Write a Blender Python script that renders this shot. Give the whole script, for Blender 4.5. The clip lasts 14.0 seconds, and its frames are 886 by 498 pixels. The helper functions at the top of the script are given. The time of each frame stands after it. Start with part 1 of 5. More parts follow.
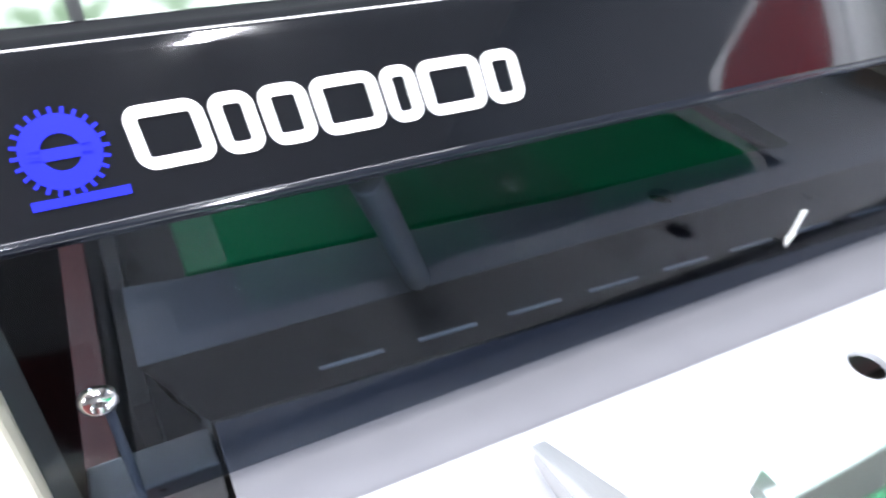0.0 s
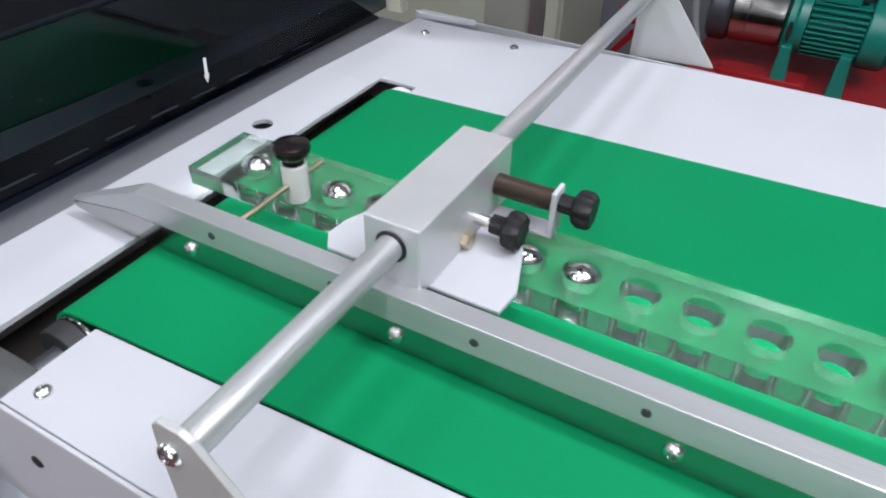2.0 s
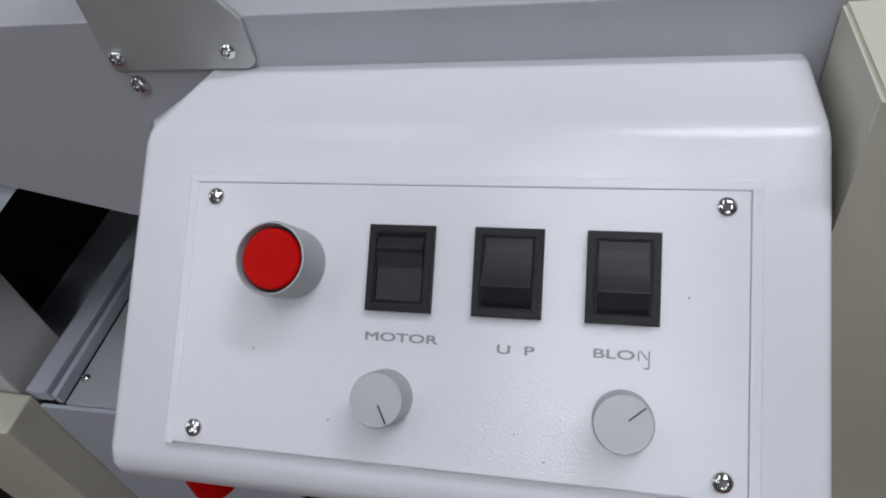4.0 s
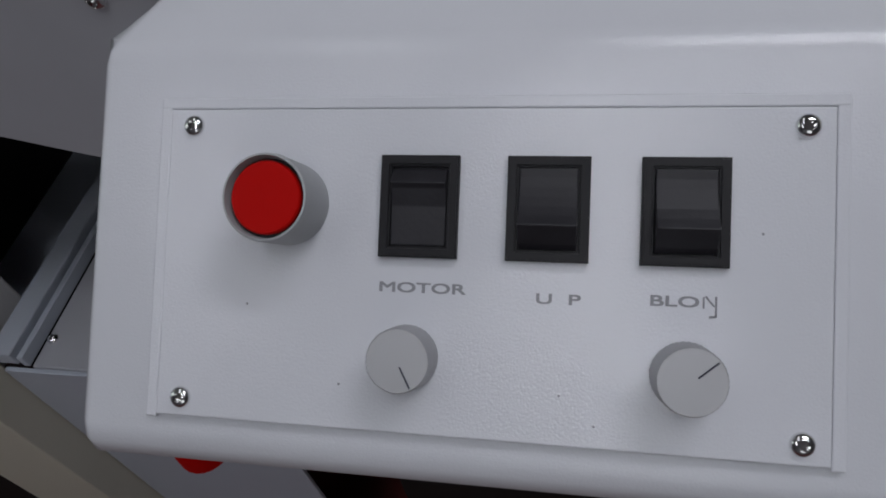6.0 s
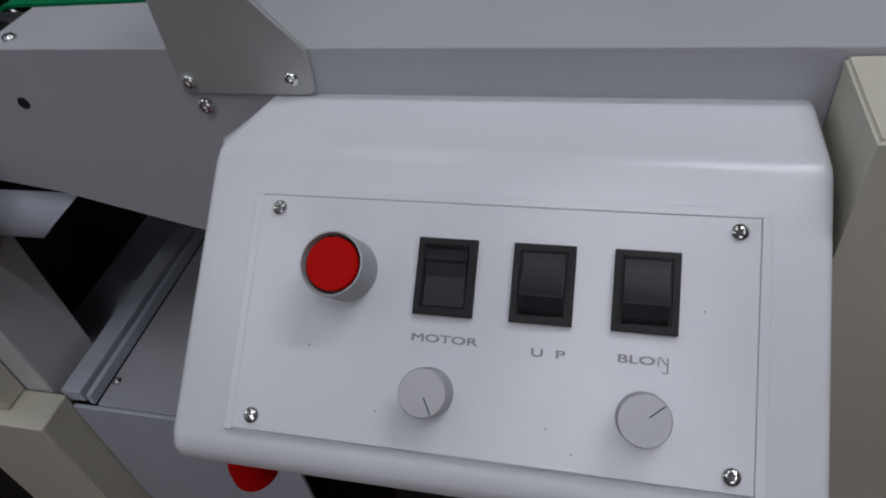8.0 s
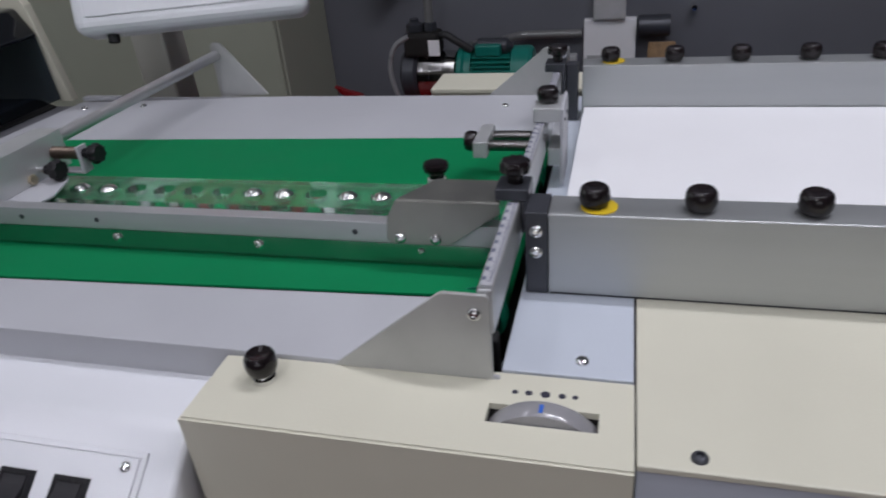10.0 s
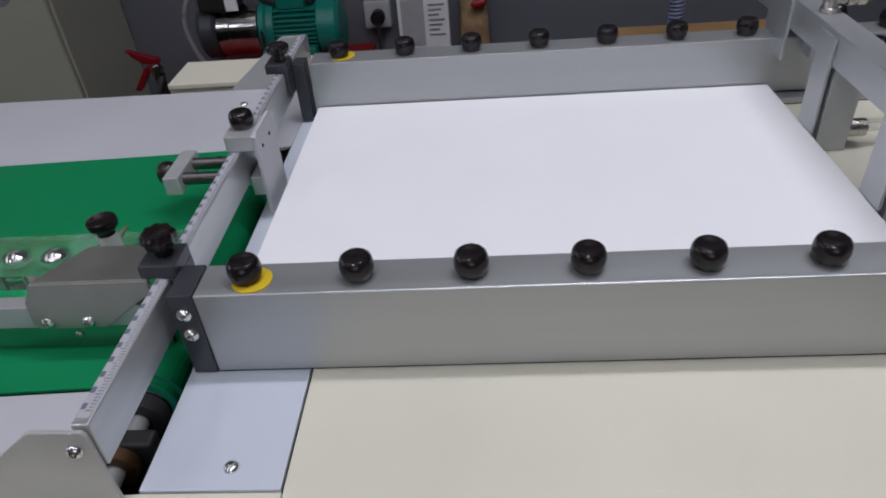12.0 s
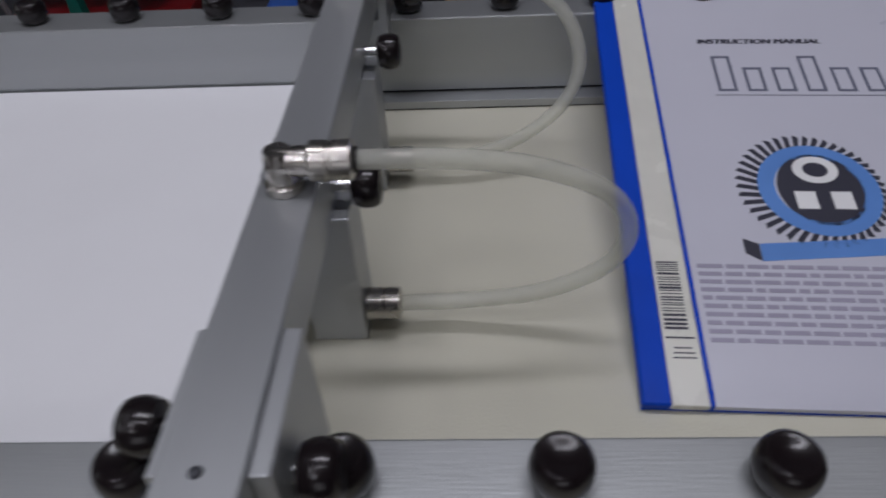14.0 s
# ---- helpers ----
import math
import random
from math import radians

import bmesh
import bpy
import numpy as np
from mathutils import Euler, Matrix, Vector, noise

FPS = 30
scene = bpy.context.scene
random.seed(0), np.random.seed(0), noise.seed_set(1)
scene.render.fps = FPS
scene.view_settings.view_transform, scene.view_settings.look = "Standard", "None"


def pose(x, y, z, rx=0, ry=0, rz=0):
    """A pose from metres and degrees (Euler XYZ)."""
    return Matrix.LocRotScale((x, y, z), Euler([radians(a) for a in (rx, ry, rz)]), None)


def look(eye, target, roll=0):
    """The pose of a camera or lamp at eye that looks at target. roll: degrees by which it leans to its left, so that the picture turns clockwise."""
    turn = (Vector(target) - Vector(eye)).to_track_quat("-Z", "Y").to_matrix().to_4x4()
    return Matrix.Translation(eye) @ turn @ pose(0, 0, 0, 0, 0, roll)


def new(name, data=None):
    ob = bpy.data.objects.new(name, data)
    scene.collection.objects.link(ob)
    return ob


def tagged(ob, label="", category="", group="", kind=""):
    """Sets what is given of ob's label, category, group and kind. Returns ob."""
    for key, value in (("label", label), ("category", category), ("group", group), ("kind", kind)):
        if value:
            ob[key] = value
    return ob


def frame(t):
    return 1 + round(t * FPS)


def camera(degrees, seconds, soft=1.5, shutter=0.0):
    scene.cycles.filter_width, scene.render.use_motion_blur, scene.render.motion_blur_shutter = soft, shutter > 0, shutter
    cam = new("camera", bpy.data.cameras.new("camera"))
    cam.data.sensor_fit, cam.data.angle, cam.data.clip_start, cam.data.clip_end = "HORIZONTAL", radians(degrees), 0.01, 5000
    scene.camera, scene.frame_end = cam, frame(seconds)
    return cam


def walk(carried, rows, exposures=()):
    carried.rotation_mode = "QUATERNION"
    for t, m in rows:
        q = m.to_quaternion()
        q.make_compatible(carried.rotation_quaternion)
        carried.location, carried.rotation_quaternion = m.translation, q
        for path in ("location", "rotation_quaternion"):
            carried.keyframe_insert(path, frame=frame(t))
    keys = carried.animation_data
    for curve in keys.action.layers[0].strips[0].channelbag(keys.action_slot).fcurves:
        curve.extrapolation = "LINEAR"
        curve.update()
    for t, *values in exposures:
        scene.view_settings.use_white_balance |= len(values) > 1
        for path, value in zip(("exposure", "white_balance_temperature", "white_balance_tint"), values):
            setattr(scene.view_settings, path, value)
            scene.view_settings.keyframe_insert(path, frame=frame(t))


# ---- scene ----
cam = camera(65.5, 14.0, soft=1.9, shutter=0.22)
PATH = [
    (0, (-0.56, 0.02, 1.083), (-1.938, 0.789, -0.147), 3.5),
    (0.2, (-0.541, 0.011, 1.092), (-1.783, 0.983, -0.138), 4.6),
    (0.5, (-0.502, -0.006, 1.107), (-1.583, 1.157, -0.11), 2.6),
    (1, (-0.443, -0.035, 1.122), (-1.256, 1.329, -0.093), 2.5),
    (1.5, (-0.386, -0.055, 1.128), (-1.143, 1.324, -0.107), 1.4),
    (2, (-0.318, -0.076, 1.134), (-1.064, 1.311, -0.099), 1.3),
    (2.2, (-0.297, -0.096, 1.135), (-1.045, 1.299, -0.088), 1.9),
    (2.5, (-0.257, -0.124, 1.121), (-1.05, 1.23, -0.12), -0.8),
    (2.7, (-0.236, -0.152, 1.1), (-1.008, 1.195, -0.163), -1.2),
    (3, (-0.221, -0.185, 1.093), (-0.972, 1.116, -0.228), -3.5),
    (3.2, (-0.213, -0.205, 1.087), (-0.960, 1.070, -0.261), -6.7),
    (3.5, (-0.213, -0.23, 1.061), (-0.822, 1.08, -0.321), -9.8),
    (4, (-0.237, -0.242, 1.028), (-0.68, 1.074, -0.411), -11.5),
    (6.5, (-0.261, -0.222, 1.001), (-0.616, 0.99, -0.549), -10.9),
    (7, (-0.261, -0.222, 1.002), (-0.616, 1.001, -0.54), -10.4),
    (7.2, (-0.259, -0.224, 1.005), (-0.618, 1.015, -0.524), -10.4),
    (9.3, (-0.088, -0.343, 1.139), (-0.72, 1.247, 0.103), -4.9),
    (9.5, (-0.031, -0.327, 1.148), (-0.615, 1.296, 0.136), -4.4),
    (10, (0.071, -0.297, 1.156), (-0.412, 1.375, 0.169), -5.2),
    (10.5, (0.139, -0.267, 1.16), (-0.212, 1.419, 0.142), -4.9),
    (11, (0.171, -0.244, 1.161), (-0.064, 1.442, 0.112), -2.8),
    (11.5, (0.197, -0.225, 1.176), (0.016, 1.425, 0.061), -2.5),
    (12, (0.193, -0.196, 1.192), (0.056, 1.411, 0.01), -5.0),
    (12.5, (0.211, -0.172, 1.199), (0.146, 1.396, -0.042), -3.4),
    (13, (0.308, -0.105, 1.182), (0.233, 1.443, -0.082), -2.5),
    (13.5, (0.422, -0.05, 1.168), (0.311, 1.446, -0.155), -3.5),
    (14, (0.533, -0.005, 1.144), (0.451, 1.478, -0.195), -3.2),
]
EXPOSURES = [(0, 2.24, 6500, 10), (0.5, 2.04, 6500, 10), (1, 1.57, 6500, 10), (1.5, 1.12, 6500, 10), (2, 0.76, 6500, 10), (2.5, 0.50, 6500, 10), (3, 0.20, 6500, 10), (3.5, -0.14, 6500, 10), (4, -0.5, 6500, 10), (6.5, -1.22, 6500, 11), (7.2, -1.22, 6500, 11), (9.3, -0.68, 6500, 14), (9.5, -0.68, 6500, 14), (10, -0.5, 6500, 14), (10.5, -0.34, 6500, 14), (11.5, -0.40, 6500, 14), (12, -0.58, 6500, 14), (12.5, -0.67, 6500, 15), (13, -0.76, 6500, 15), (13.5, -1.08, 6500, 15), (14, -1.2, 6500, 15)]
walk(cam, [(t, look(eye, target, roll)) for t, eye, target, roll in PATH], EXPOSURES)

# ---- world and lights ----
world = bpy.data.worlds.new("world")
scene.world = world
world.use_nodes = True
world.node_tree.nodes["Background"].inputs[0].default_value = (0.75, 0.82, 0.95, 1)
world.node_tree.nodes["Background"].inputs[1].default_value = 0.25


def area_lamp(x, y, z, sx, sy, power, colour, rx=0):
    data = bpy.data.lights.new("area_light", "AREA")
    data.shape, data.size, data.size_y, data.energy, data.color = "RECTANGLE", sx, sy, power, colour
    ob = new("area_light", data)
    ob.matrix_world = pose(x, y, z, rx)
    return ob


COOL = (0.90, 0.925, 1.0)
area_lamp(-0.9, 0.15, 2.62, 0.16, 1.5, 5.0, COOL)
area_lamp(0.62, 0.32, 2.62, 1.2, 0.10, 23, COOL)
area_lamp(-0.2, -0.85, 2.62, 0.12, 0.2, 6.5, COOL)
area_lamp(-0.2, -1.68, 2.62, 0.14, 0.3, 12, COOL)
area_lamp(0.5, -0.42, 2.62, 1.5, 0.06, 9, COOL)
# added fill lamp, no known source: brightens the low frame parts and side plate
area_lamp(-1.7, -1.2, 2.62, 0.12, 1.2, 10, COOL)
# added fill light in the unseen south opening, for faces turned to -y
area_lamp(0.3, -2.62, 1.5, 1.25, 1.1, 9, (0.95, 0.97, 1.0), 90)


# ---- materials ----
def mat(name, colour, rough=0.5, metal=0.0, vary=0.06, scale=30.0, bump=0.0, bump_scale=400.0, stretch=(1, 1, 1), coat=0.0, stain=0.0, stain_colour=(0.3, 0.25, 0.2), spec=0.5):
    m = bpy.data.materials.new(name)
    m.use_nodes = True
    t = m.node_tree
    b = t.nodes["Principled BSDF"]
    b.inputs["Roughness"].default_value = rough
    b.inputs["Metallic"].default_value = metal
    b.inputs["Coat Weight"].default_value = coat
    b.inputs["Specular IOR Level"].default_value = spec
    geo = t.nodes.new("ShaderNodeNewGeometry")
    mp = t.nodes.new("ShaderNodeMapping")
    mp.inputs["Scale"].default_value = stretch
    t.links.new(geo.outputs["Position"], mp.inputs["Vector"])
    n1 = t.nodes.new("ShaderNodeTexNoise")
    n1.inputs["Scale"].default_value, n1.inputs["Detail"].default_value = scale, 5
    t.links.new(mp.outputs[0], n1.inputs["Vector"])
    ramp = t.nodes.new("ShaderNodeMapRange")
    ramp.inputs["From Min"].default_value, ramp.inputs["From Max"].default_value = 0.3, 0.7
    ramp.inputs["To Min"].default_value, ramp.inputs["To Max"].default_value = 1 - vary, 1 + vary
    t.links.new(n1.outputs[0], ramp.inputs[0])
    mul = t.nodes.new("ShaderNodeVectorMath")
    mul.operation = "SCALE"
    mul.inputs[0].default_value = colour
    t.links.new(ramp.outputs[0], mul.inputs["Scale"])
    out = mul.outputs[0]
    if stain:
        n2 = t.nodes.new("ShaderNodeTexNoise")
        n2.inputs["Scale"].default_value, n2.inputs["Detail"].default_value = scale * 0.35, 8
        t.links.new(geo.outputs["Position"], n2.inputs["Vector"])
        r2 = t.nodes.new("ShaderNodeMapRange")
        r2.inputs["From Min"].default_value, r2.inputs["From Max"].default_value = 0.55, 0.8
        r2.inputs["To Max"].default_value = stain
        t.links.new(n2.outputs[0], r2.inputs[0])
        mix = t.nodes.new("ShaderNodeMix")
        mix.data_type = "RGBA"
        t.links.new(r2.outputs[0], mix.inputs[0])
        t.links.new(out, mix.inputs[6])
        mix.inputs[7].default_value = (*stain_colour, 1)
        out = mix.outputs[2]
    t.links.new(out, b.inputs["Base Color"])
    rr = t.nodes.new("ShaderNodeMapRange")
    rr.inputs["From Min"].default_value, rr.inputs["From Max"].default_value = 0.3, 0.7
    rr.inputs["To Min"].default_value, rr.inputs["To Max"].default_value = max(rough - 0.06, 0.02), min(rough + 0.06, 1)
    t.links.new(n1.outputs[0], rr.inputs[0])
    t.links.new(rr.outputs[0], b.inputs["Roughness"])
    if bump:
        n3 = t.nodes.new("ShaderNodeTexNoise")
        n3.inputs["Scale"].default_value, n3.inputs["Detail"].default_value = bump_scale, 3
        t.links.new(mp.outputs[0], n3.inputs["Vector"])
        bp = t.nodes.new("ShaderNodeBump")
        bp.inputs["Strength"].default_value, bp.inputs["Distance"].default_value = bump, 0.001
        t.links.new(n3.outputs[0], bp.inputs["Height"])
        t.links.new(bp.outputs[0], b.inputs["Normal"])
    return m


def clear(name, tint, gloss_rough=0.05, milk=0.0, milk_colour=(0.6, 0.8, 0.7)):
    """A clear sheet: light goes straight through, tinted, with a Fresnel gloss and a trace of milkiness."""
    m = bpy.data.materials.new(name)
    m.use_nodes = True
    t = m.node_tree
    t.nodes.remove(t.nodes["Principled BSDF"])
    tr, gl, df = (t.nodes.new(k) for k in ("ShaderNodeBsdfTransparent", "ShaderNodeBsdfGlossy", "ShaderNodeBsdfDiffuse"))
    tr.inputs[0].default_value = (*tint, 1)
    gl.inputs["Roughness"].default_value = gloss_rough
    df.inputs[0].default_value = (*milk_colour, 1)
    a, b, f = t.nodes.new("ShaderNodeMixShader"), t.nodes.new("ShaderNodeMixShader"), t.nodes.new("ShaderNodeMath")
    face, power = t.nodes.new("ShaderNodeLayerWeight"), t.nodes.new("ShaderNodeMath")
    power.operation, power.inputs[1].default_value = "POWER", 4.5
    f.operation, f.inputs[1].default_value, f.inputs[2].default_value = "MULTIPLY_ADD", 0.6, 0.012
    t.links.new(face.outputs["Facing"], power.inputs[0])
    t.links.new(power.outputs[0], f.inputs[0])
    a.inputs[0].default_value = milk
    t.links.new(tr.outputs[0], a.inputs[1])
    t.links.new(df.outputs[0], a.inputs[2])
    t.links.new(f.outputs[0], b.inputs[0])
    t.links.new(a.outputs[0], b.inputs[1])
    t.links.new(gl.outputs[0], b.inputs[2])
    t.links.new(b.outputs[0], t.nodes["Material Output"].inputs[0])
    return m


WHITE = mat("white_powder_coat", (0.46, 0.465, 0.495), 0.5, vary=0.03, scale=14, bump=0.12, bump_scale=900, stain=0.10, stain_colour=(0.42, 0.42, 0.43), spec=0.15)
CONSOLE = mat("white_textured_paint", (0.72, 0.73, 0.765), 0.17, vary=0.02, scale=12, bump=0.13, bump_scale=1300)
PALE = mat("pale_blue_grey_paint", (0.52, 0.56, 0.63), 0.4, vary=0.03, scale=14, bump=0.12, bump_scale=900)
CREAM = mat("cream_powder_coat", (0.64, 0.62, 0.51), 0.42, vary=0.03, scale=10, bump=0.15, bump_scale=800, stain=0.08, stain_colour=(0.45, 0.42, 0.34))
GREEN = mat("green_belt", (0.0, 0.195, 0.070), 0.6, vary=0.05, scale=18, bump=0.1, bump_scale=1200, stain=0.12, stain_colour=(0.0, 0.16, 0.06), spec=0.12)
DARKGREEN = mat("dark_green_belt", (0.0, 0.16, 0.09), 0.5, vary=0.08, scale=18)
ALU = mat("brushed_aluminium", (0.60, 0.61, 0.62), 0.33, 1.0, vary=0.08, scale=90, stretch=(0.06, 1, 1), bump=0.15, bump_scale=900)
ALUY = mat("brushed_aluminium_cross", (0.58, 0.59, 0.60), 0.42, 0.85, vary=0.08, scale=90, stretch=(1, 0.06, 1), bump=0.15, bump_scale=900)
ANOD = mat("silver_anodised_aluminium", (0.60, 0.61, 0.615), 0.42, 0.6, vary=0.04, scale=40, bump=0.1, bump_scale=1500)
GUIDE = mat("grey_anodised_profile", (0.44, 0.455, 0.46), 0.42, 0.75, vary=0.04, scale=60, stretch=(0.05, 1, 1), bump=0.08, bump_scale=1200)
BEAM = mat("satin_anodised_beam", (0.46, 0.475, 0.49), 0.45, 0.7, vary=0.04, scale=60, stretch=(1, 0.05, 1), bump=0.08, bump_scale=1200)
STEEL = mat("zinc_plated_sheet", (0.47, 0.475, 0.465), 0.45, 0.35, vary=0.07, scale=30, bump=0.1, bump_scale=700)
MIRROR = mat("polished_steel", (0.42, 0.42, 0.41), 0.16, 1.0, vary=0.08, scale=30)
CHROME = mat("chrome", (0.78, 0.78, 0.78), 0.05, 1.0, vary=0.02)
NICKEL = mat("nickel_plate", (0.50, 0.475, 0.44), 0.27, 1.0, vary=0.05)
BRASS = mat("pale_brass", (0.70, 0.61, 0.45), 0.38, 1.0)
BLACK = mat("black_bakelite", (0.010, 0.007, 0.008), 0.2, vary=0.2, spec=0.4)
MATT = mat("black_plastic", (0.011, 0.0105, 0.0125), 0.5, spec=0.3, vary=0.1, bump=0.1)
RUBBER = mat("black_rubber", (0.02, 0.02, 0.022), 0.6)
DARKAN = mat("dark_anodised_block", (0.06, 0.063, 0.075), 0.4, 0.4, vary=0.08)
DARK = mat("dark_interior", (0.016, 0.0145, 0.014), 0.7, vary=0.2, spec=0.3)
TRAY = mat("dark_grey_tray", (0.135, 0.14, 0.158), 0.42, 0.1, vary=0.06)
COVER = mat("gloss_black_cover", (0.006, 0.007, 0.009), 0.06, vary=0.1, coat=0.5)
PAPER = mat("white_paper", (0.82, 0.82, 0.84), 0.75, vary=0.01, scale=20, bump=0.05, bump_scale=1500, spec=0.2)
NYLON = mat("white_nylon", (0.60, 0.60, 0.575), 0.45)
RED = mat("red_plastic_lens", (0.50, 0.004, 0.003), 0.45, vary=0.03, spec=0.06)
GREYP = mat("grey_plastic", (0.42, 0.43, 0.44), 0.5)
KNOBM = mat("silver_knob_metal", (0.50, 0.50, 0.51), 0.55, 0.7, vary=0.05)
INK = mat("grey_print", (0.26, 0.26, 0.28), 0.6)
SLATE = mat("slate_print", (0.13, 0.14, 0.20), 0.6)
INKD = mat("dark_print", (0.03, 0.03, 0.05), 0.6)
INKB = mat("blue_print", (0.002, 0.06, 0.52), 0.5, spec=0.15)
INKBL = mat("light_blue_print", (0.11, 0.27, 0.66), 0.4)
LOGOBLUE = mat("bright_blue_print", (0.010, 0.014, 0.42), 0.5, spec=0.1)
LOGOWHITE = mat("white_print", (0.85, 0.85, 0.85), 0.5)
TUBE = clear("milky_tube", (0.90, 0.90, 0.87), 0.10, 0.31, (0.82, 0.82, 0.75))
ACRYLIC = mat("clear_acrylic", (0.58, 0.65, 0.61), 0.03, vary=0.01)
ACRYLIC.node_tree.nodes["Principled BSDF"].inputs["Transmission Weight"].default_value = 0.965
ACRYLIC.node_tree.nodes["Principled BSDF"].inputs["IOR"].default_value = 1.49
SMOKED = clear("smoked_acrylic", (0.47, 0.51, 0.57), 0.03, 0.0)
PLASTER = mat("blue_grey_wall_paint", (0.135, 0.14, 0.162), 0.6, vary=0.06, scale=4, bump=0.1, bump_scale=60)
CABINET = mat("pale_green_cabinet_paint", (0.36, 0.37, 0.30), 0.45, vary=0.04, scale=4)
FLOORM = mat("dark_red_floor_paint", (0.10, 0.018, 0.016), 0.4, vary=0.15, scale=8, stain=0.3, stain_colour=(0.05, 0.02, 0.02))
TEAL = mat("teal_motor_paint", (0.004, 0.17, 0.135), 0.35, vary=0.08)
REDM = mat("red_painted_steel", (0.29, 0.008, 0.011), 0.35, vary=0.08)
WOOD = mat("plywood", (0.42, 0.25, 0.11), 0.6, vary=0.15, scale=30, stretch=(0.2, 1, 1))
BLUEP = mat("blue_plastic", (0.03, 0.13, 0.55), 0.4)
BARM = mat("dull_scratched_aluminium", (0.50, 0.51, 0.515), 0.46, 0.75, vary=0.16, scale=120, stretch=(1, 0.05, 1), bump=0.25, bump_scale=700, stain=0.2, stain_colour=(0.36, 0.36, 0.36))
FRONTM = mat("dark_brown_satin_steel", (0.036, 0.030, 0.028), 0.30, 0.3, vary=0.25, scale=14)
YELLOW = mat("yellow_tape", (0.72, 0.5, 0.02), 0.5)
PIPE = mat("grey_pipe", (0.2, 0.2, 0.2), 0.4, 0.3)


# ---- mesh helpers ----
def box(x0, x1, y0, y1, z0, z1, bevel=0.0008, seg=2):
    bm = bmesh.new()
    bmesh.ops.create_cube(bm, size=1, matrix=Matrix.Translation(((x0 + x1) / 2, (y0 + y1) / 2, (z0 + z1) / 2)) @ Matrix.Diagonal((abs(x1 - x0), abs(y1 - y0), abs(z1 - z0), 1)))
    if bevel:
        bmesh.ops.bevel(bm, geom=bm.edges[:], offset=bevel, segments=seg, affect="EDGES", profile=0.5, clamp_overlap=True)
    return bm


def join(*bms):
    out = bmesh.new()
    for b in bms:
        me = bpy.data.meshes.new("t")
        b.to_mesh(me)
        out.from_mesh(me)
        bpy.data.meshes.remove(me)
        b.free()
    return out


def moved(bm, m):
    bm.transform(m)
    return bm


def prism(points, axis, a, b, bevel=0.0006, seg=2):
    """A polygon given in the two other axes, in order, carried from a to b along the axis."""
    bm = bmesh.new()
    place = {"x": lambda p, v: (v, p[0], p[1]), "y": lambda p, v: (p[0], v, p[1]), "z": lambda p, v: (p[0], p[1], v)}[axis]
    one = [bm.verts.new(place(p, a)) for p in points]
    two = [bm.verts.new(place(p, b)) for p in points]
    n = len(points)
    bm.faces.new(one)
    bm.faces.new(list(reversed(two)))
    for i in range(n):
        bm.faces.new((one[i], two[i], two[(i + 1) % n], one[(i + 1) % n]))
    bmesh.ops.recalc_face_normals(bm, faces=bm.faces)
    if bevel:
        bmesh.ops.bevel(bm, geom=bm.edges[:], offset=bevel, segments=seg, affect="EDGES", profile=0.5, clamp_overlap=True)
    return bm


def arc(cx, cy, r, a0, a1, n=8):
    return [(cx + r * math.cos(radians(a0 + (a1 - a0) * i / n)), cy + r * math.sin(radians(a0 + (a1 - a0) * i / n))) for i in range(n + 1)]


def toward(p, q):
    """A matrix that takes z to the way from p to q, and the origin to p."""
    return Matrix.Translation(p) @ (Vector(q) - Vector(p)).to_track_quat("Z", "Y").to_matrix().to_4x4()


def lathe(profile, m=Matrix(), n=24, flute=0, depth=0.0):
    """A profile of (radius, height) turned round z; flute: grooves round the rim."""
    bm = bmesh.new()
    rings = []
    for r, z in profile:
        if r < 1e-6:
            rings.append([bm.verts.new((0, 0, z))])
            continue
        ring = []
        for i in range(n):
            a = 2 * math.pi * i / n
            k = r * (1 - depth * (0.5 + 0.5 * math.cos(flute * a))) if flute else r
            ring.append(bm.verts.new((k * math.cos(a), k * math.sin(a), z)))
        rings.append(ring)
    for a, b in zip(rings, rings[1:]):
        for i in range(n):
            j = (i + 1) % n
            if len(a) == 1:
                bm.faces.new((a[0], b[i], b[j]))
            elif len(b) == 1:
                bm.faces.new((a[i], b[0], a[j]))
            else:
                bm.faces.new((a[i], a[j], b[j], b[i]))
    for ring, flip in ((rings[0], True), (rings[-1], False)):
        if len(ring) > 1:
            bm.faces.new(list(reversed(ring)) if flip else ring)
    bmesh.ops.recalc_face_normals(bm, faces=bm.faces)
    for f in bm.faces:
        f.smooth = True
    bm.transform(m)
    return bm


def rod(p, q, r, n=20, edge=0.0006):
    h = (Vector(q) - Vector(p)).length
    return lathe([(r - edge, 0), (r, edge), (r, h - edge), (r - edge, h)], toward(p, q), n)


